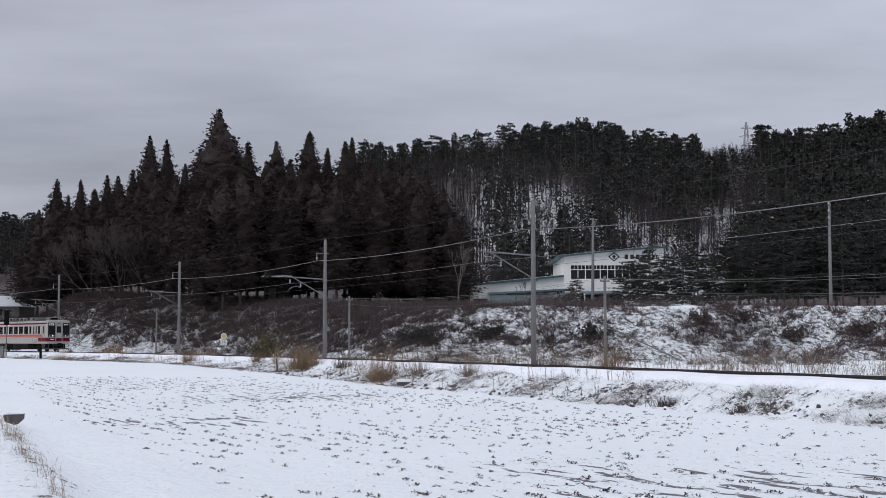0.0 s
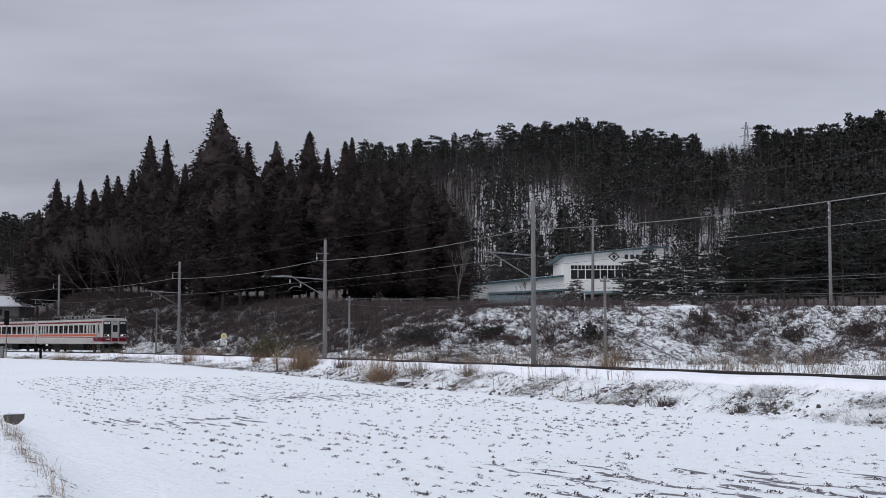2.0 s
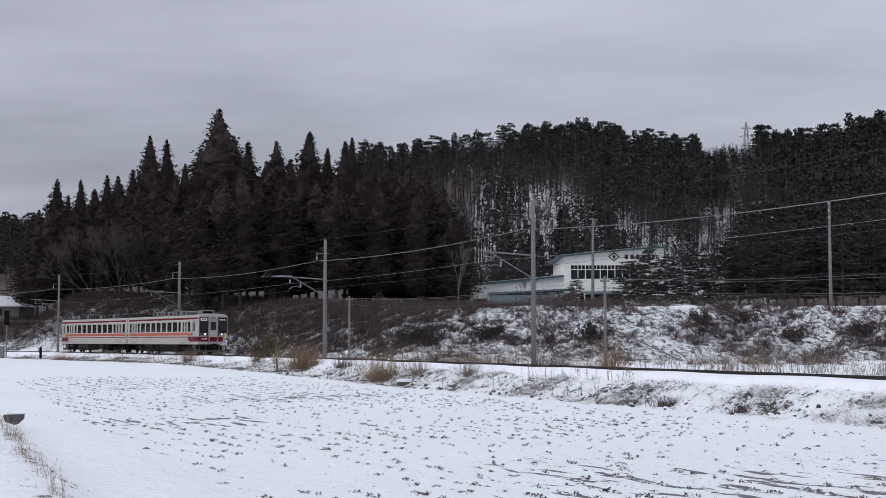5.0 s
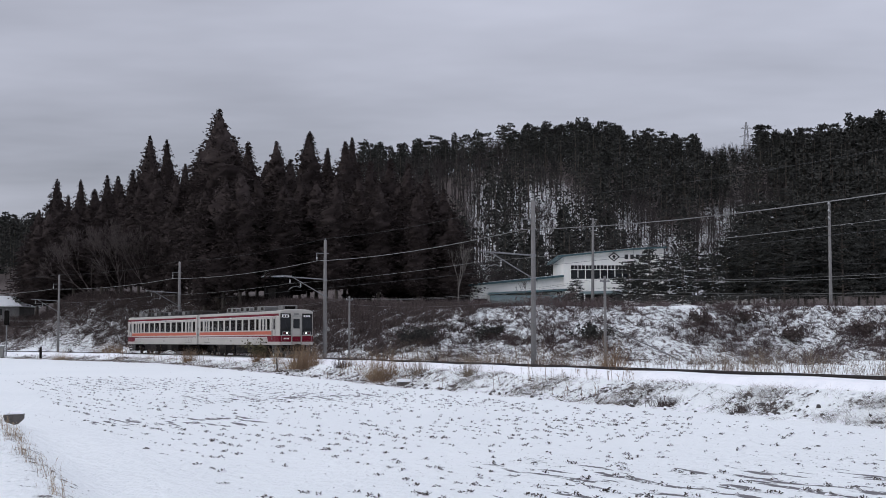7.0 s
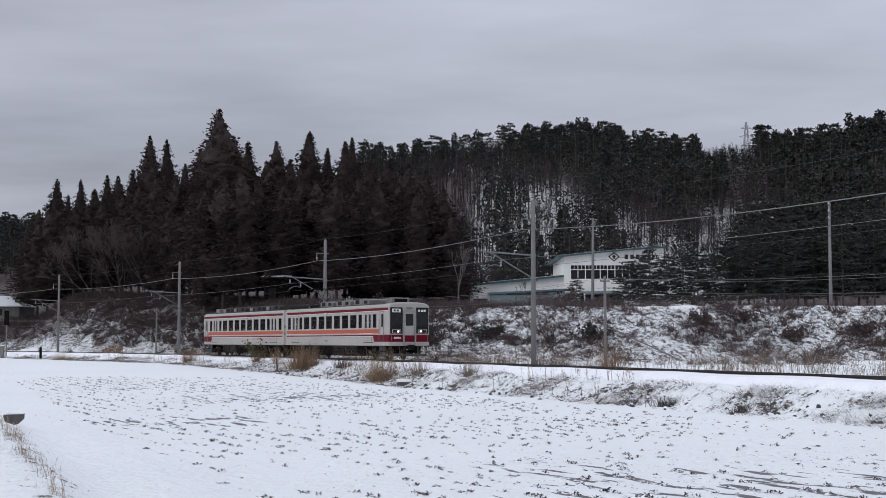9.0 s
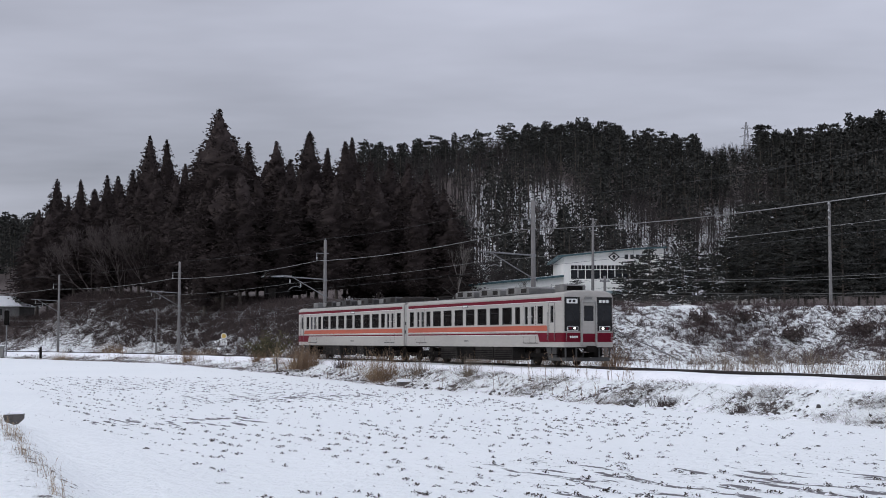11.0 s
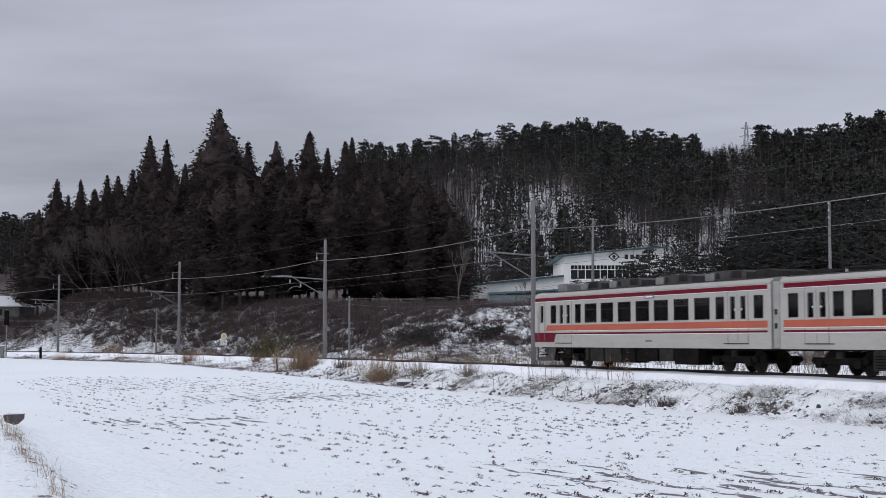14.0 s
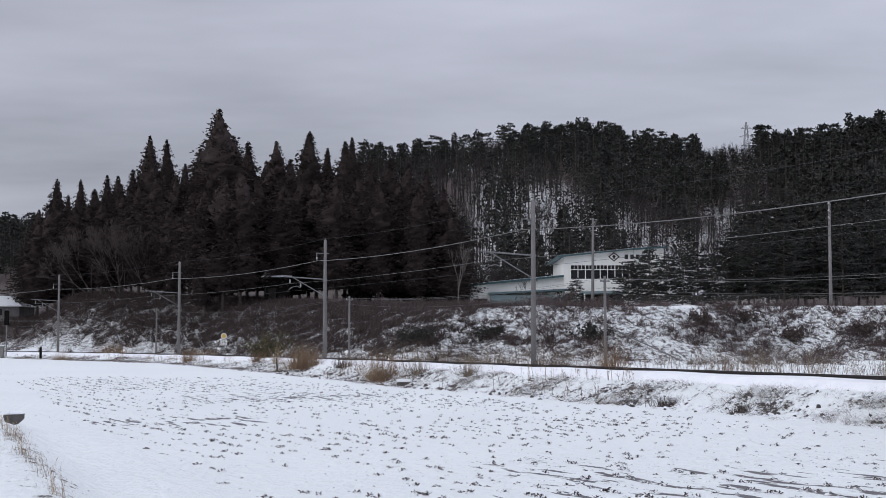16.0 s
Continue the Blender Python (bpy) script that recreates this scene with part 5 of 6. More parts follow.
def bare_tree(seed, height, spread_w, levels=4, r0=0.10, forks=3, label="leafless tree with a fan of fine grey branches", group="", stems=1, material=None):
    """A leafless tree: limbs that fork again and again into fine twigs."""
    rng = np.random.default_rng(seed)
    t = thing("bare_tree", pose(0, 0, 0), label, "tree", group)
    P, Q, R0, R1 = [], [], [], []

    def grow(p, d, ln, r, lev):
        n = 2
        for i in range(n):
            d2 = d + rng.normal(size=3) * 0.10
            d2 /= np.linalg.norm(d2)
            q = p + d2 * ln / n
            P.append(p), Q.append(q), R0.append(r * (1 - 0.2 * i)), R1.append(r * (0.8 - 0.2 * i))
            p, d = q, d2
        if lev > 0:
            for k in range(forks + int(rng.random() < 0.4)):
                e = d + rng.normal(size=3) * spread_w + np.array([0, 0, 0.22])
                e /= np.linalg.norm(e)
                grow(p - d * ln * 0.25 * rng.random(), e, ln * rng.uniform(0.55, 0.8), r * 0.55, lev - 1)

    for k in range(stems):
        d = np.array([0, 0, 1.0]) + rng.normal(size=3) * (0.28 if stems > 1 else 0.03)
        grow(np.array([0.2 * k * math.cos(k * 2.4), 0.2 * k * math.sin(k * 2.4), -0.3]), d / np.linalg.norm(d), height * 0.36, r0, levels)
    R0, R1 = np.maximum(R0, 0.017), np.maximum(R1, 0.011)
    big = R0 > r0 * 0.5
    P, Q = np.array(P), np.array(Q)
    mt = material or GREY_BARK
    v, f = bars(P[big], Q[big], R0[big], R1[big], 6)
    part("trunk", mass_mesh("trunk", [(v, f, mt)]), mt, t)
    v, f = bars(P[~big], Q[~big], R0[~big], R1[~big], 3)
    part("branch_crown", mass_mesh("branch_crown", [(v, f, mt)]), mt, t)
    return t


def plant(t, x, dist, turn=0.0, scale=1.0, sink=0.0):
    X = bearing_at(x) * dist
    t.matrix_basis = pose(X, dist, land_z(X, dist) - sink, 0, 0, turn) @ Matrix.Scale(scale, 4)
    return t


def plant_copy(t, x, dist, turn=0.0, scale=1.0, wide=1.0):
    X = bearing_at(x) * dist
    c = copy_thing(t, pose(X, dist, land_z(X, dist), 0, 0, turn))
    c.scale = (scale * wide, scale * wide, scale)
    return c


def build_cedar_stand():
    """The stand beside the line: tops by their bearing and rise, then the ranks behind and between."""
    rng = np.random.default_rng(11)
    kinds = [cedar(21 + i, 25.0, w, q, lo) for i, (w, q, lo) in enumerate(((3.4, 0.30, 0.15), (3.0, 0.27, 0.11), (4.0, 0.36, 0.13), (3.2, 0.33, 0.09)))]
    tops = [(97, 317, 186), (140, 318, 200), (187, 310, 196), (206, 312, 206), (262, 240, 186), (292, 246, 192), (385, 192, 176), (352, 262, 186), (410, 240, 190), (437, 250, 182), (487, 250, 188),
            (470, 285, 196), (512, 282, 180), (546, 232, 184), (578, 262, 190), (610, 250, 178), (622, 243, 186), (655, 285, 176), (690, 280, 182), (722, 290, 176), (755, 300, 172), (785, 335, 170), (800, 375, 168),
            (66, 372, 188), (232, 300, 184), (325, 290, 190), (118, 345, 184), (165, 335, 190)]
    for x, y in ((66, 395), (84, 375), (130, 365), (180, 350), (215, 345), (245, 320), (275, 310), (310, 310), (335, 315), (362, 330), (395, 310), (425, 300), (455, 315), (500, 320), (530, 310), (560, 320), (595, 315), (635, 310), (670, 320), (705, 325), (740, 330), (770, 360)):
        tops.append((x, y, 172 + 4 * math.sin(x)))
    used = set()
    for i, (x, y, d) in enumerate(tops):
        d += 0.17 * max(0.0, 250 - x) + (24 if 110 < x < 300 else 12 if x <= 110 else 10 if x < 340 else 0)
        X = bearing_at(x) * d
        h = 1.25 + (604 - y) * d / 2420 - land_z(X, d)
        k = int(rng.integers(4)) if x != 385 else 2
        sc = h / 25.0
        wide = float(rng.uniform(0.95, 1.25)) * (1.25 if x == 385 else 1.0) / sc
        if k not in used:
            used.add(k)
            plant(kinds[k], x, d, float(rng.uniform(0, 360)))
            kinds[k].scale = (sc * wide, sc * wide, sc)
        else:
            plant_copy(kinds[k], x, d, float(rng.uniform(0, 360)), sc, wide)


build_cedar_stand()


def build_pines():
    rng = np.random.default_rng(5)
    kinds = [pine(41 + i, 8.0, w, q) for i, (w, q) in enumerate(((2.6, 0.26), (2.5, 0.14), (2.2, 0.01)))]
    spots = [(1112, 462, 148), (1134, 452, 152), (1150, 440, 147), (1180, 450, 151), (1208, 446, 147), (1235, 440, 153), (1262, 450, 148), (1286, 425, 152), (1310, 395, 156), (1335, 405, 150), (1360, 385, 157), (1388, 395, 150), (1412, 380, 158), (1440, 390, 152),
             (1466, 375, 158), (1492, 388, 150), (1520, 370, 158), (1548, 378, 152), (1575, 365, 158), (1605, 380, 152), (1020, 492, 146), (1325, 360, 166), (1375, 355, 168), (1425, 350, 168), (1480, 345, 166), (1535, 340, 168), (1010, 505, 150)]
    for i, (x, y, d) in enumerate(spots):
        X = bearing_at(x) * d
        sc = (1.25 + (604 - y) * d / 2420 - land_z(X, d)) / 8.0
        k = i if i < 3 else 2 if x > 1270 else i % 2
        wide = float(rng.uniform(0.9, 1.2)) * (1.15 if 1100 < x < 1270 else 1.0)
        if i < 3:
            plant(kinds[k], x, d, float(rng.uniform(0, 360)))
            kinds[k].scale = (sc * wide, sc * wide, sc)
        else:
            plant_copy(kinds[k], x, d, float(rng.uniform(0, 360)), sc, wide)


build_pines()


def crown_pieces(seed, kind, full=1.0):
    """Low crowns for the far wood, 1 m tall: corners and triangles."""
    rng = np.random.default_rng(seed)
    c, way, ln = [], [], []
    if kind == "pine":
        for i in range(10):
            u = (0.30 if full > 0.9 else 0.16) + (0.69 if full > 0.9 else 0.83) * i / 10 + rng.normal() * 0.012
            rr = 0.30 * (1.02 - u) ** 0.75 * rng.uniform(0.7, 1.2) + 0.008
            for j in range(int(6 * full)):
                a = rng.random() * 6.283
                for q in range(int(9 * full)):
                    r = rr * (0.25 + 0.8 * q / (9 * full))
                    c.append((math.cos(a) * r + rng.normal() * 0.022, math.sin(a) * r + rng.normal() * 0.022, u + 0.08 * r + rng.normal() * 0.009))
                    way.append((math.cos(a) + rng.normal() * 0.7, math.sin(a) + rng.normal() * 0.7, 0.25 + rng.normal() * 0.35))
                    ln.append(rng.uniform(0.030, 0.062) / full ** 0.5)
    else:
        for i in range(26):
            u = 0.12 + 0.88 * i / 26
            rr = 0.18 * (1.02 - u) ** 0.8
            for j in range(int(16 * full)):
                a = rng.random() * 6.283
                r = rr * rng.uniform(0.3, 1.1)
                c.append((math.cos(a) * r, math.sin(a) * r, u + rng.normal() * 0.012))
                way.append((math.cos(a) + rng.normal() * 0.5, math.sin(a) + rng.normal() * 0.5, -0.1 + rng.normal() * 0.5))
                ln.append(rng.uniform(0.04, 0.075) / full ** 0.5)
    return fronds(np.array(c), np.array(way), np.array(ln), np.array(ln) * 0.28, rng)


def bare_pieces(seed):
    """A slim leafless tree 1 m tall: corners and quads."""
    rng = np.random.default_rng(seed)
    P, Q, A, B = [np.array([0, 0, -0.05]), np.array([0, 0, 0.4])], [np.array([0.0, 0, 0.4]), np.array([rng.normal() * 0.03, 0, 0.92])], [0.014, 0.010], [0.010, 0.003]
    for i in range(11):
        z = rng.uniform(0.3, 0.85)
        a = rng.random() * 6.283
        p = np.array([0, 0, z])
        q = p + np.array([math.cos(a) * 0.12, math.sin(a) * 0.12, rng.uniform(0.12, 0.24)]) * rng.uniform(0.6, 1.2)
        P.append(p), Q.append(q), A.append(0.006), B.append(0.0025)
        for _ in range(2):
            P.append(p + (q - p) * 0.6), Q.append(q + rng.normal(size=3) * 0.05 + np.array([0, 0, 0.04])), A.append(0.003), B.append(0.0015)
    v, f = bars(np.array(P), np.array(Q), np.array(A), np.array(B), 3)
    c = np.stack([rng.normal(size=9) * 0.10, rng.normal(size=9) * 0.10, rng.uniform(0.40, 0.9, 9)], 1)
    d = rng.normal(size=(9, 3)) * np.array([0.05, 0.05, 0.03])
    d[:, 2] += 0.13
    return v, f, blades(c, c + d, 0.003)


def build_hill_woods():
    """The woods on the hill: evergreens crowd the crest, leafless trees stand on the snowy slopes."""
    rng = np.random.default_rng(8)
    n = 13000
    turn = rng.uniform(-0.40, 0.42, n)
    dist = np.interp(turn, RIDGE_TURN, RIDGE_FAR)
    h = rng.uniform(0.0, 1.12, n)
    y = 198 + (dist - 198) * h
    x = turn * y
    rise = (land(x, y)[0] - 1.25) / y
    edge = np.interp(turn, STAND_TURN, STAND_RISE) - 0.002 - 0.012 * smooth(0.05, 0.09, turn) + 0.004 * wave(x, y, 14, 5)
    is_green = (rise > edge) | (rng.random(n) < np.where((turn > 0.044) & (turn < 0.13), 0.42, 0.15) + 0.8 * smooth(0.24, 0.265, turn) + 0.8 * (turn < -0.24))
    is_green &= ~((np.abs(turn - 0.21) < 0.022) & (h > 0.80))
    keep = np.where(is_green, rng.random(n) < 0.33, rng.random(n) < 0.65 + 0.4 * (h > 0.8)) & (((turn > -0.03) | (h > 0.72) | ((turn < -0.24) & (h > 0.35))) & ((turn < 0.16) | (h > 0.22)))
    x, y, h, is_green, turn = x[keep], y[keep], h[keep], is_green[keep], turn[keep]
    z = land(x, y)[0]
    size = np.where(is_green, rng.uniform(7.0, 12.5, len(x)), rng.uniform(5.0, 9.0, len(x)))
    size = np.where((np.abs(turn - 0.21) < 0.022) & (h > 0.6), size * 0.62, size)
    P = np.stack([x, y, z], 1)
    turns = rng.uniform(0, 6.283, len(x))
    leaf, wood, slim, haze = [], [], [], []
    g = np.where(is_green)[0]
    crest = h[g] > 0.74
    for k in range(8):
        sel = (g[crest] if k < 4 else g[~crest])[k % 4::4]
        v, f = crown_pieces(60 + k, "pine" if k % 4 != 3 else "fir", 1.0 if k < 4 else 0.62)
        leaf.append(spread(v, f, P[sel], size[sel], turns[sel]))
        q = bars([(0, 0, -0.05)], [(0.01, 0, 0.95)], 0.013, 0.004, 4)
        wood.append(spread(*q, P[sel], size[sel], turns[sel]))
    b = np.where(~is_green)[0]
    for k in range(4):
        sel = b[k::4]
        v, f, (tv, tf) = bare_pieces(80 + k)
        slim.append(spread(v, f, P[sel], size[sel], turns[sel]))
        haze.append(spread(tv, tf, P[sel], size[sel], turns[sel]))
    ob = new("hill_evergreens", mass_mesh("hill_evergreens", [(*joined(leaf), PINE), (*joined(wood), BARK)]))
    tagged(ob, "dark pine and fir woods crowding the hill's crest", "woods", kind="stuff")
    ob = new("hill_bare_trees", mass_mesh("hill_bare_trees", [(*joined(slim), HILL_BARK), (*joined(haze), HILL_BARK)]))
    tagged(ob, "leafless grey trees on the snowy hillside", "woods", kind="stuff")


build_hill_woods()


# ---- brush and grasses ----
def twig_clump(seed, n, lean, w):
    rng = np.random.default_rng(seed)
    c = rng.normal(size=(n, 3)) * np.array([0.16, 0.16, 0.0])
    d = rng.normal(size=(n, 3)) * lean
    d[:, 2] = rng.uniform(0.45, 1.0, n)
    return blades(c, c + d, w)


def reed_clump(seed):
    """A few thin stalks of uneven height with short side twigs and ragged heads."""
    rng = np.random.default_rng(seed)
    n = int(rng.integers(2, 6))
    c = rng.normal(size=(n, 3)) * np.array([0.18, 0.18, 0])
    d = rng.normal(size=(n, 3)) * 0.14
    d[:, 2] = rng.uniform(0.35, 1.0, n)
    p, q = [c], [c + d]
    for k in range(6):
        u = rng.uniform(0.35, 0.98, (n, 1))
        w = rng.normal(size=(n, 3)) * np.array([0.09, 0.09, 0.04])
        w[:, 2] += 0.07
        p.append(c + d * u), q.append(c + d * u + w)
    return blades(np.concatenate(p), np.concatenate(q), 0.009)


def stub_clump(seed):
    """The low, ragged remains of a crop plant: short broad leaves leaning every way."""
    rng = np.random.default_rng(seed)
    n = 16
    c = rng.normal(size=(n, 3)) * np.array([0.32, 0.32, 0.14]) + np.array([0, 0, 0.35])
    w = rng.normal(size=(n, 3)) * np.array([0.7, 0.7, 0.5]) + np.array([0, 0, 0.55])
    return fronds(c, w, rng.uniform(0.3, 0.8, n), rng.uniform(0.08, 0.22, n), rng, 0.1)


def snow_lump(seed):
    """A small uneven heap of snow, 1 m wide: corners and triangles."""
    rng = np.random.default_rng(seed)
    v = [(0.1 * rng.normal(), 0.1 * rng.normal(), 0.55)]
    for r, z in ((0.32, 0.42), (0.62, 0.0)):
        for j in range(7):
            a = 6.283 * j / 7 + rng.normal() * 0.15
            q = r * rng.uniform(0.7, 1.3)
            v.append((q * math.cos(a), q * math.sin(a), z * rng.uniform(0.7, 1.2) - (z == 0) * 0.15))
    f = [(0, 1 + j, 1 + (j + 1) % 7) for j in range(7)]
    for j in range(7):
        k = (j + 1) % 7
        f += [(1 + j, 8 + j, 8 + k), (1 + j, 8 + k, 1 + k)]
    return np.array(v), np.array(f)


def scatter_stuff(name, label, material, x, y, size, kinds, seed, category="plants", sink=0.05, stretch=1.0):
    rng = np.random.default_rng(seed)
    z = land(x, y)[0] - sink
    P = np.stack([x, y, z], 1)
    turns = rng.uniform(0, 6.283, len(x))
    sc = np.stack([size, size, size * stretch], 1)
    out = []
    for k, (v, f) in enumerate(kinds):
        sel = slice(k, None, len(kinds))
        out.append(spread(v, f, P[sel], sc[sel], turns[sel]))
    v, f = joined(out)
    ob = new(name, mass_mesh(name, [(v, f, material)]))
    return tagged(ob, label, category, kind="stuff")


def build_brush():
    rng = np.random.default_rng(13)
    # thickets on the bank
    n = 62000
    x, y = rng.uniform(-92, 62, n), rng.uniform(108, 215, n)
    d, s = off_track(x, y)
    b = np.minimum(d - 6.5, y - 110)
    dens = np.clip(0.42 + 1.05 * wave(x, y, 4.5, 4) + 0.5 * wave(x, y, 1.8, 6), 0, 1)
    dens = dens + 0.65 * np.exp(-(((x - 27) / 6.5) ** 2 + ((y - 124) / 6) ** 2)) + 0.4 * np.exp(-(((x - 38) / 4) ** 2 + ((y - 123) / 7) ** 2)) + 0.3 * np.exp(-(((x - 7) / 4) ** 2 + ((y - 124) / 5) ** 2))
    left = smooth(4, -14, x)
    dens = np.clip(dens * (0.8 - 0.2 * left) + 0.75 * left * smooth(1, 9, b), 0, 1) * (1 - 0.55 * smooth(-25, -36, x) * (1 - smooth(2, 9, b)))
    dens = dens + 0.35 * np.exp(-((x - 7) / 8) ** 2) * smooth(3, 8, b) + 0.3 * left * smooth(3, 7, b)
    dens = dens * (1 - 0.8 * np.exp(-(((x - 18.5) / 4.5) ** 2 + ((y - 114) / 6) ** 2)))
    dens = dens * (1 - 0.75 * smooth(-40, -54, x) * (1 - smooth(9, 16, b)))
    ok = (b > 0) & (d > 5) & ((b < 17.5) | ((x < 2) & (b < 40))) & (rng.random(n) < dens)
    ok &= ~((x > 3) & (y > 131))
    x, y = x[ok], y[ok]
    size = rng.uniform(0.40, 1.40, len(x))
    kinds = [twig_clump(100 + k, 30, 0.55, 0.019) for k in range(6)]
    # shade painted by colour: darker brush towards the cedars, lighter brush east of them
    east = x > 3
    scatter_stuff("bank_brush", "dense leafless brown brushwood on the snowy bank, its darker colour holding the cedars' shade", TWIG, x[~east], y[~east], size[~east], kinds, 1, "brushwood")
    scatter_stuff("bank_scrub", "tangled reddish-grey brush on the snowy bank, coloured lighter where it is out of the shade", SCRUB, x[east], y[east], size[east], kinds, 11, "scrub", stretch=0.8)
    n = 1500
    x, y = rng.uniform(-0.08, 0.40, n), rng.uniform(178, 300, n)
    x = x * y
    scatter_stuff("hill_undergrowth", "brown undergrowth on the snowy hillside", TWIG, x, y, rng.uniform(0.9, 2.2, n), kinds, 8, "undergrowth")
    # reeds and tall dead grass beyond the rails
    n = 13000
    s, off = rng.uniform(-60, 60, n), 2.3 + 38 * rng.random(n) ** 1.7
    P = np.array([tuple(track(a, b)) for a, b in zip(s, off)])
    x, y = P[:, 0], P[:, 1]
    dens = np.clip(0.10 + 0.9 * wave(x, y, 6.0, 2) + 0.5 * wave(x, y, 2.3, 4), 0, 1) * np.where(off < 12, 0.9, 0.6)
    ok = (rng.random(n) < dens) & (y < 113)
    x, y = x[ok], y[ok]
    kinds = [reed_clump(110 + k) for k in range(6)]
    scatter_stuff("verge_reeds", "sparse pale dead reeds standing in snow beyond the track", PALE_REED, x, y, rng.uniform(0.8, 2.5, len(x)) * (0.75 + 0.35 * wave(x, y, 5.0, 3)), kinds, 2, "dead grass")
    # tall stalks on the shoulder this side of the rails
    n = 520
    s, off = rng.uniform(-62, 30, n), -rng.uniform(1.9, 4.2, n)
    P = np.array([tuple(track(a, b)) for a, b in zip(s, off)])
    ok = rng.random(n) < np.clip(0.30 + 0.7 * wave(P[:, 0], P[:, 1], 3.5, 8) + 0.6 * np.exp(-((P[:, 1] - 83) / 7) ** 2), 0.04, 1)
    P = P[ok]
    scatter_stuff("shoulder_stalks", "tall thin dead stalks along the shoulder of the railway", RUST_GRASS, P[:, 0], P[:, 1], rng.uniform(0.5, 1.9, len(P)), kinds, 12, "dead grass")
    # matted grass on the near embankment
    n = 18000
    s, off = rng.uniform(-95, 56, n), -rng.uniform(2.0, 5.0, n)
    P = np.array([tuple(track(a, b)) for a, b in zip(s, off)])
    x, y = P[:, 0], P[:, 1]
    dens = np.clip(0.30 + 0.95 * wave(x, y, 3.0, 3), 0.05, 1) * np.where(off < -2.6, 1, 0.4)
    ok = rng.random(n) < dens
    x, y = x[ok], y[ok]
    kinds = [twig_clump(120 + k, 14, 0.9, 0.008) for k in range(6)]
    scatter_stuff("embankment_grass", "matted dead grass poking through snow on the railway embankment", PALE_REED, x, y, rng.uniform(0.16, 0.42, len(x)), kinds, 3, "dead grass", stretch=0.8)
    kinds = [twig_clump(130 + k, 18, 1.1, 0.016) for k in range(5)]
    pick = rng.random(len(x)) < 0.5
    scatter_stuff("embankment_weeds", "dark withered weeds in the snow beside the railway", TWIG, x[pick] + 0.2, y[pick], rng.uniform(0.12, 0.46, pick.sum()), kinds, 4, "weeds", stretch=0.8)
    # clods and lumps of snow down the near embankment
    n = 5200
    s, off = rng.uniform(-60, 56, n), -1.9 - 3.1 * rng.random(n) ** 0.8
    P = np.array([tuple(track(a, b)) for a, b in zip(s, off)])
    low = smooth(-2.6, -4.4, off)
    dark = rng.random(n) < 0.05 + 0.30 * low * (wave(P[:, 0], P[:, 1], 2.6, 6) > -0.1)
    size = rng.uniform(0.05, 0.24, n) * (0.6 + 0.4 * low)
    lumps = [snow_lump(180 + k) for k in range(8)]
    scatter_stuff("soil_clods", "dark clods of soil showing through the snow on the embankment", STONE, P[dark, 0], P[dark, 1], size[dark], lumps, 16, "soil", sink=0.03)
    scatter_stuff("embankment_snow_lumps", "uneven lumps of snow on the embankment slope", SNOW, P[~dark, 0], P[~dark, 1], size[~dark], lumps, 17, "snow", sink=0.02, stretch=0.65)
    # crop stubble in the field
    n = 24000
    x, y = rng.uniform(-26, 22, n), rng.uniform(19, 92, n)
    d, s = off_track(x, y)
    row = np.round((x * 0.89 + y * 0.46) / 0.8) * 0.8 - (x * 0.89 + y * 0.46)
    x, y = x + 0.89 * row * 0.75, y + 0.46 * row * 0.75
    e = (x + 5.3) * 0.938 + (y - 18.9) * 0.346
    patch = np.clip(0.55 + 0.5 * wave(x, y, 8, 2), 0.1, 1)
    ok = (d < -7) & (e > 3.0) & (rng.random(n) < patch * 0.6)
    x, y = x[ok], y[ok]
    kinds = [stub_clump(140 + k) for k in range(8)]
    size = 0.032 + 0.085 * rng.random(len(x)) ** 1.8
    scatter_stuff("crop_stubble", "small dark stubs of last year's crop poking through the snow", STUBBLE, x, y, size, kinds, 5, "stubble", sink=0.012, stretch=0.9)
    kinds = [snow_lump(170 + k) for k in range(6)]
    k = rng.random(len(x)) < 0.9
    scatter_stuff("snow_lumps", "small heaps of snow caught on the stubble", SNOW, x[k] + rng.normal(size=k.sum()) * 0.02, y[k] + 0.05, size[k] * 1.35 + 0.01, kinds, 15, "snow", sink=0.01, stretch=0.7)


build_brush()


def tussock(x, dist, height, width, n, material, label, seed, off=None, name="grass_tussock"):
    rng = np.random.default_rng(seed)
    X = bearing_at(x) * dist
    c = rng.normal(size=(n, 3)) * np.array([width * 0.25, width * 0.25, 0])
    d = rng.normal(size=(n, 3)) * 0.27 + c * 0.35 / max(width, 0.1)
    d[:, 2] = 0.3 + 0.75 * rng.random(n) ** 1.4
    v, f = blades(c, c + d * height, 0.012)
    t = thing(name, pose(X, dist, land_z(X, dist) - 0.05), label, "grass tussock", "dead grass tussocks beside the railway")
    tagged(part("blade_clump", mass_mesh("blade_clump", [(v, f, material)]), material, t), kind="stuff")
    return t


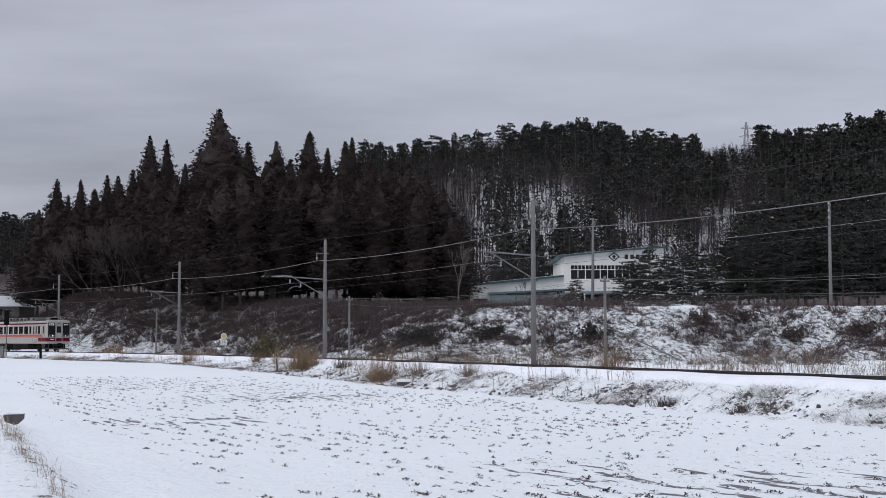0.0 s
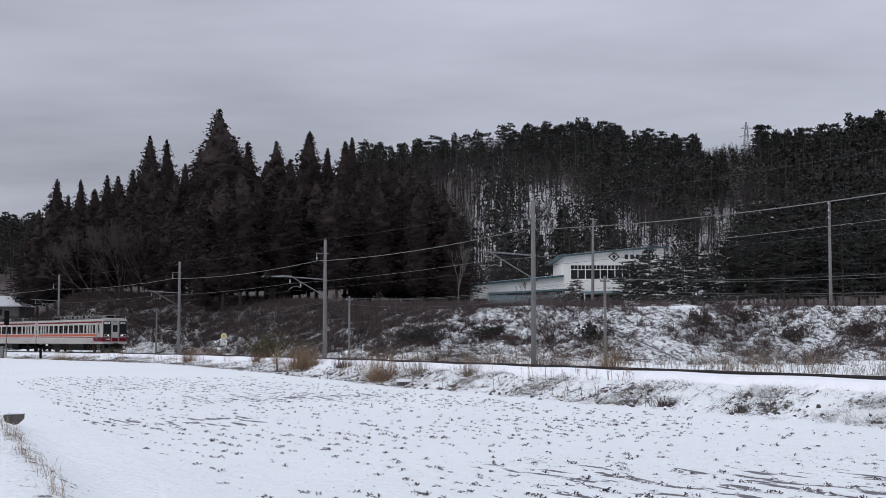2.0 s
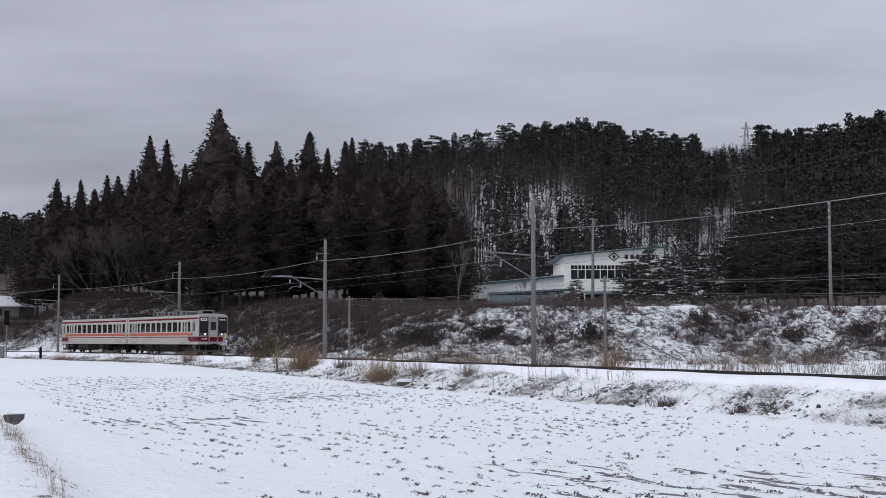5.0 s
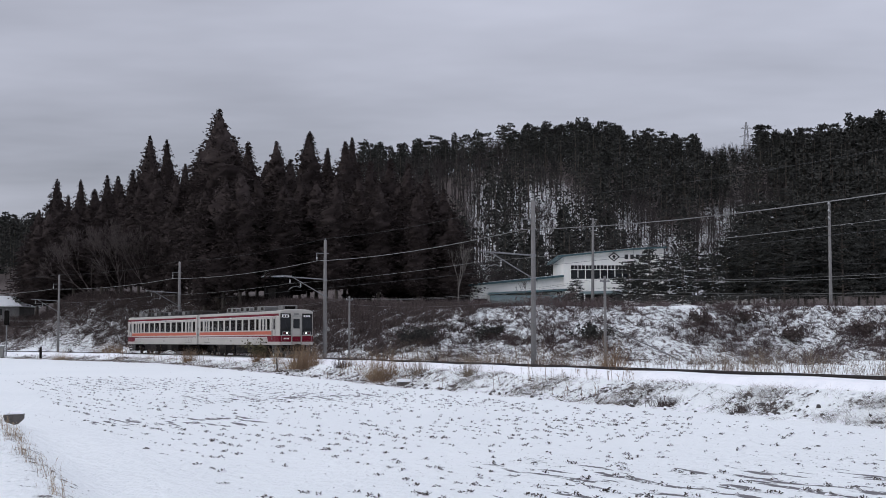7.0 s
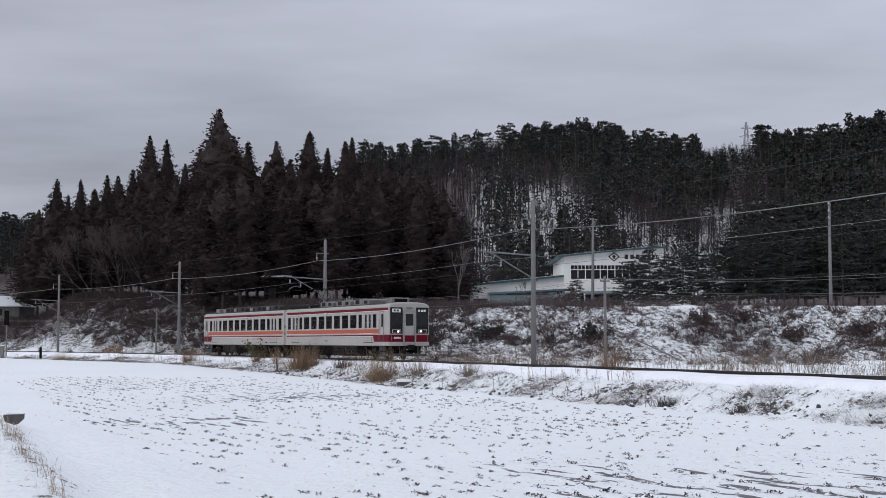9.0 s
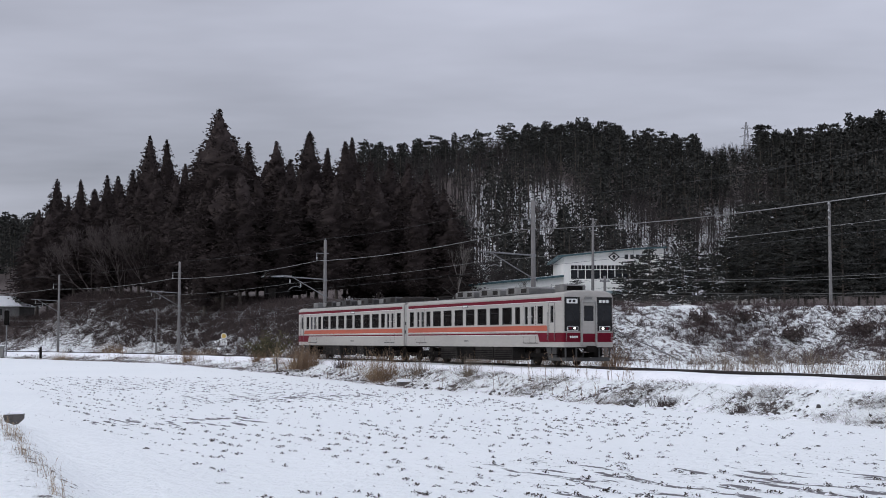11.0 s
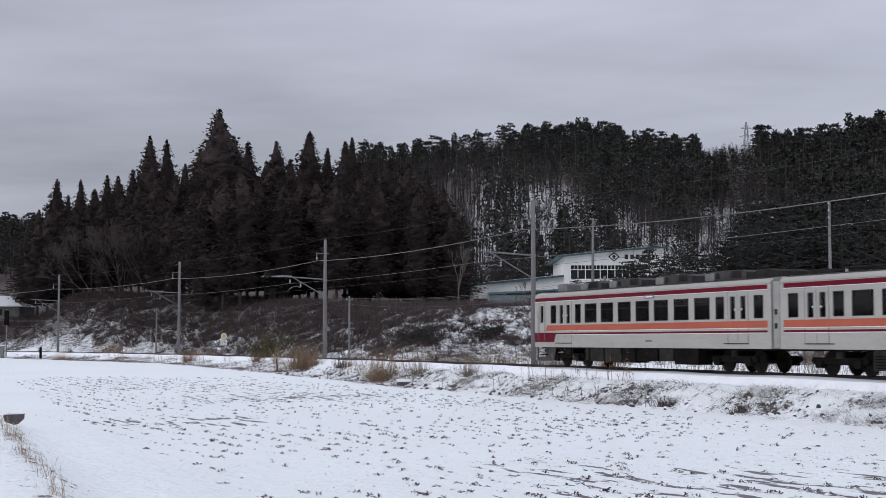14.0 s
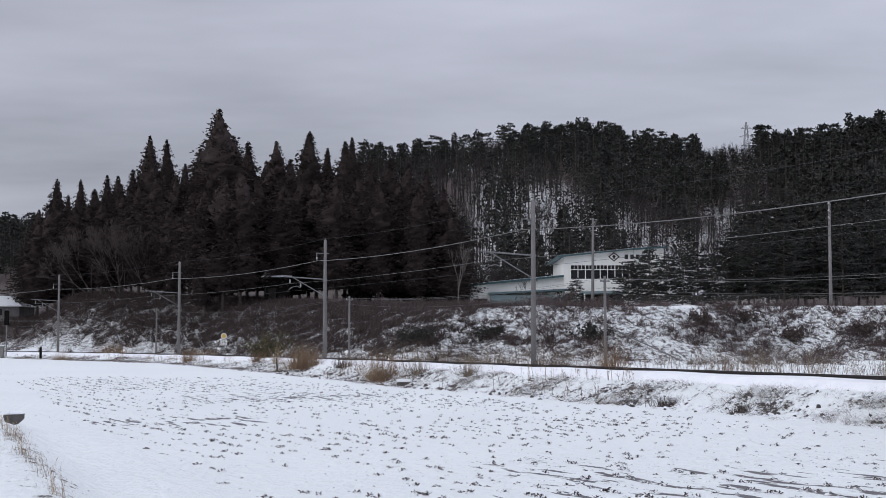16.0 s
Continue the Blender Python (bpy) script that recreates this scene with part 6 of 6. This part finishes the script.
for i, (x, d, h, w, n, m) in enumerate((
        (545, 98, 2.1, 2.0, 650, RUST_GRASS), (530, 99, 2.3, 1.6, 300, STRAW), (200, 151, 1.9, 3.2, 900, RUST_GRASS), (678, 82, 2.1, 1.5, 300, RUST_GRASS), (665, 84, 2.3, 1.0, 160, STRAW),
        (335, 123, 1.6, 1.0, 260, RUST_GRASS), (458, 110, 1.2, 1.0, 260, RUST_GRASS), (1080, 73, 2.6, 1.0, 260, RUST_GRASS), (1068, 74, 1.6, 1.6, 200, STRAW), (980, 76, 1.4, 2.2, 420, TWIG), (608, 92, 1.1, 1.0, 220, TWIG), (490, 105, 2.0, 0.5, 60, STRAW),
        (1185, 54, 0.55, 1.4, 420, TWIG), (1314, 49, 0.42, 0.8, 260, TWIG), (110, 150, 1.5, 2.4, 220, STRAW), (740, 80, 1.6, 0.9, 160, PALE_REED), (830, 74, 1.5, 0.9, 160, PALE_REED), (360, 128, 1.3, 3.0, 300, STRAW))):
    tussock(x, d, h, w, n, m, ("rust-brown" if m is RUST_GRASS else "straw-coloured" if m in (STRAW, PALE_REED) else "dark brown") + " tussock of dead grass standing in snow", 200 + i)

def leafy_shrub(x, dist, height, width, material, label, seed):
    rng = np.random.default_rng(seed)
    X = bearing_at(x) * dist
    t = thing("shrub", pose(X, dist, land_z(X, dist) - 0.1), label, "shrub")
    n = 26
    q = rng.normal(size=(n, 3)) * np.array([width * 0.35, width * 0.35, 0])
    q[:, 2] = height * rng.uniform(0.4, 0.95, n)
    v, f = bars(np.zeros((n, 3)), q, 0.025, 0.008, 4)
    part("stem", mass_mesh("stem", [(v, f, BARK)]), BARK, t)
    c = np.repeat(q, 26, axis=0) * rng.uniform(0.55, 1.05, (n * 26, 1)) + rng.normal(size=(n * 26, 3)) * 0.14
    c[:, 2] = np.maximum(c[:, 2], 0.1)
    v, f = fronds(c, rng.normal(size=(n * 26, 3)) + np.array([0, 0, 0.4]), rng.uniform(0.10, 0.28, n * 26), 0.075, rng)
    part("foliage", mass_mesh("foliage", [(v, f, material)]), material, t)


leafy_shrub(484, 111, 2.7, 3.2, OLIVE, "olive-green leafy shrub at the foot of the bank", 401)
leafy_shrub(466, 112, 1.8, 2.2, OLIVE, "olive-green leafy shrub at the foot of the bank", 402)
leafy_shrub(1040, 117, 1.9, 2.6, PINE, "dark evergreen shrub on the snowy bank", 403)
leafy_shrub(722, 118, 1.8, 2.4, PINE, "dark evergreen shrub on the snowy bank", 404)
leafy_shrub(750, 116, 1.5, 2.0, PINE, "dark evergreen shrub on the snowy bank", 405)
leafy_shrub(865, 118, 1.3, 1.8, PINE, "dark evergreen shrub on the snowy bank", 406)
leafy_shrub(1240, 121, 1.5, 2.6, TWIG, "dense brown shrub on the snowy bank", 407)
leafy_shrub(1400, 119, 1.4, 2.4, TWIG, "dense brown shrub on the snowy bank", 408)
leafy_shrub(1530, 120, 1.5, 2.2, TWIG, "dense brown shrub on the snowy bank", 409)
leafy_shrub(1000, 143, 2.2, 3.4, TWIG, "dense brown shrub in front of the factory", 411)
leafy_shrub(968, 142, 1.6, 3.0, SCRUB, "bare reddish-grey shrub in front of the factory", 412)
leafy_shrub(1058, 143, 1.5, 2.6, TWIG, "dense brown shrub in front of the factory", 413)
leafy_shrub(1315, 122, 1.4, 2.2, TWIG, "dense brown shrub on the snowy bank", 410)

plant(bare_tree(301, 13.0, 0.24, 5, 0.11, 3, "spreading leafless tree before the dark cedars", stems=5, material=PALE_BARK), 215, 199)
plant(bare_tree(302, 12.0, 0.24, 5, 0.10, 3, "spreading leafless tree before the dark cedars", stems=4, material=PALE_BARK), 165, 206)
plant(bare_tree(303, 11.5, 0.24, 5, 0.10, 3, "spreading leafless tree before the dark cedars", stems=4, material=PALE_BARK), 262, 193)
plant(bare_tree(304, 9.0, 0.26, 4, 0.13, 3, "slim leafless tree at the edge of the cedar stand"), 812, 158)
plant(bare_tree(305, 4.2, 0.35, 3, 0.05, 3, "small leafless tree in front of the factory"), 930, 140)
plant(bare_tree(306, 5.0, 0.35, 3, 0.09, 3, "small crooked leafless tree beside the railway"), 218, 152)


# ---- small things by the line and in the field ----
def build_sign():
    D = 126.0
    X = bearing_at(397) * D
    z = land_z(X, D)
    t = thing("speed_sign", pose(X, D, 0), "yellow disc over a white number plate on a trackside post", "railway sign")
    part("post", Form().tube((0, 0.06, z - 0.3), (0, 0.06, 2.0), 0.04, n=8), STEEL, t)
    part("disc", Form().tube((0, 0.02, 1.72), (0, -0.02, 1.72), 0.27, n=20), PLATE, t)
    part("disc_face", Form().tube((0, -0.02, 1.72), (0, -0.03, 1.72), 0.21, n=20), SIGNYELLOW, t, "yellow disc")
    part("plate", Form().box(-0.30, 0.30, -0.02, 0.02, 0.85, 1.38), PLATE, t)
    cu = bpy.data.curves.new("number", "FONT")
    cu.body, cu.size, cu.align_x = "35", 0.52, "CENTER"
    cu.extrude = 0.004
    ob = new("number", cu)
    ob.matrix_basis = pose(0, -0.026, 0.94, 90, 0, 0)
    ob.parent = t
    me = bpy.data.meshes.new_from_object(ob.evaluated_get(bpy.context.evaluated_depsgraph_get()))
    bpy.data.objects.remove(ob)
    me.materials.clear()
    me.materials.append(SIGNBLACK)
    part("number", me, SIGNBLACK, t, m=pose(0, -0.026, 0.94, 90, 0, 0))


build_sign()


def build_trackside():
    # signal head and relay case at the far end
    D = 168.0
    X = bearing_at(13) * D
    z = land_z(X, D)
    t = thing("railway_signal", pose(X, D, 0, 0, 0, 10), "black railway signal head on a slim post", "railway signal")
    part("post", Form().tube((0, 0, z - 0.2), (0, 0, 5.2), 0.08, n=8), STEEL, t)
    part("head", Form().box(-0.28, 0.28, -0.2, 0.1, 3.2, 5.0, bevel=0.1), UNDER, t)
    t = thing("relay_case", pose(X - 0.2, D - 1.5, z - 0.1), "grey trackside relay case", "equipment cabinet")
    part("case", Form().box(-0.4, 0.4, -0.3, 0.3, 0, 1.3, bevel=0.04), CONCRETE, t)
    part("lid", Form().box(-0.44, 0.44, -0.34, 0.34, 1.3, 1.38), STEEL, t)
    # short wooden stake by the tussock
    X, D = bearing_at(493) * 101, 101
    t = thing("wooden_stake", pose(X, D, land_z(X, D) - 0.2, 0, -6, 0), "short dark wooden stake leaning in the snow", "stake")
    part("stake", Form().tube((0, 0, 0), (0, 0, 1.2), 0.07, 0.06, 7), BARK, t)
    X, D = bearing_at(74) * 158, 158
    t = thing("marker_post", pose(X, D, land_z(X, D) - 0.2), "short dark marker post beyond the track", "post")
    part("post", Form().box(-0.12, 0.12, -0.1, 0.1, 0, 1.5, bevel=0.03), UNDER, t)
    # concrete box in the embankment's foot
    X, D = bearing_at(720) * 79, 79
    t = thing("drain_box", pose(X, D, land_z(X, D) - 0.26, 0, 0, -20), "small concrete drain box capped with snow", "drain box")
    part("box", Form().box(-0.45, 0.45, -0.35, 0.35, 0, 0.4, bevel=0.04), STONE, t)
    part("snow_cap", Form().box(-0.5, 0.45, -0.4, 0.38, 0.4, 0.56, bevel=0.07), SNOW, t)
    # dark culvert pipe end in the near bank
    X, D = bearing_at(29) * 37.5, 37.5
    z = land_z(X, D)
    t = thing("culvert_pipe", pose(X, D, z + 0.12, 0, 0, 15), "dark concrete culvert end jutting from the snow", "culvert")
    part("pipe", Form().prism([(-0.27, 0.13), (-0.24, 0.16), (0.25, 0.17), (0.27, 0.14), (0.26, 0.02), (0.12, -0.10), (-0.02, -0.13), (-0.22, -0.05)], -0.2, 0.45), STONE, t)
    part("snow_cap", Form().prism([(-0.24, 0.162), (0.25, 0.172), (0.15, 0.20), (-0.18, 0.195)], -0.22, 0.5), SNOW, t)
    # weeds on the crest of the near bank
    rng = np.random.default_rng(31)
    u = rng.uniform(-0.05, 1.0, 80)
    x = -5.3 - 6.3 * u + rng.normal(size=80) * 0.12
    y = 18.9 + 17.1 * u
    kinds = [reed_clump(150 + k) for k in range(5)]
    scatter_stuff("bank_weeds", "thin dry weeds along the crest of the snowy bank", STRAW, x, y, rng.uniform(0.10, 0.55, 80), kinds, 6, "weeds")
    pick = rng.random(80) < 0.8
    kinds = [twig_clump(160 + k, 26, 0.9, 0.010) for k in range(4)]
    scatter_stuff("bank_mat", "matted dead grass along the crest of the snowy bank", TWIG, x[pick], y[pick], rng.uniform(0.10, 0.22, pick.sum()), kinds, 7, "dead grass", stretch=0.6)
    # felled pole leaning down the bank
    a, b = (bearing_at(1068), 118.0, 575), (bearing_at(1205), 113.0, 604)
    pa = Vector((a[0] * a[1], a[1], 1.25 + (604 - a[2]) * a[1] / 2420))
    pb = Vector((b[0] * b[1], b[1], land_z(b[0] * b[1], b[1]) + 0.1))
    tagged(part("guy_wire", Form().tube(pa, pb, 0.06, n=6), STEEL), "pale guy pipe slanting down the bank", "guy wire")


build_trackside()

motions()
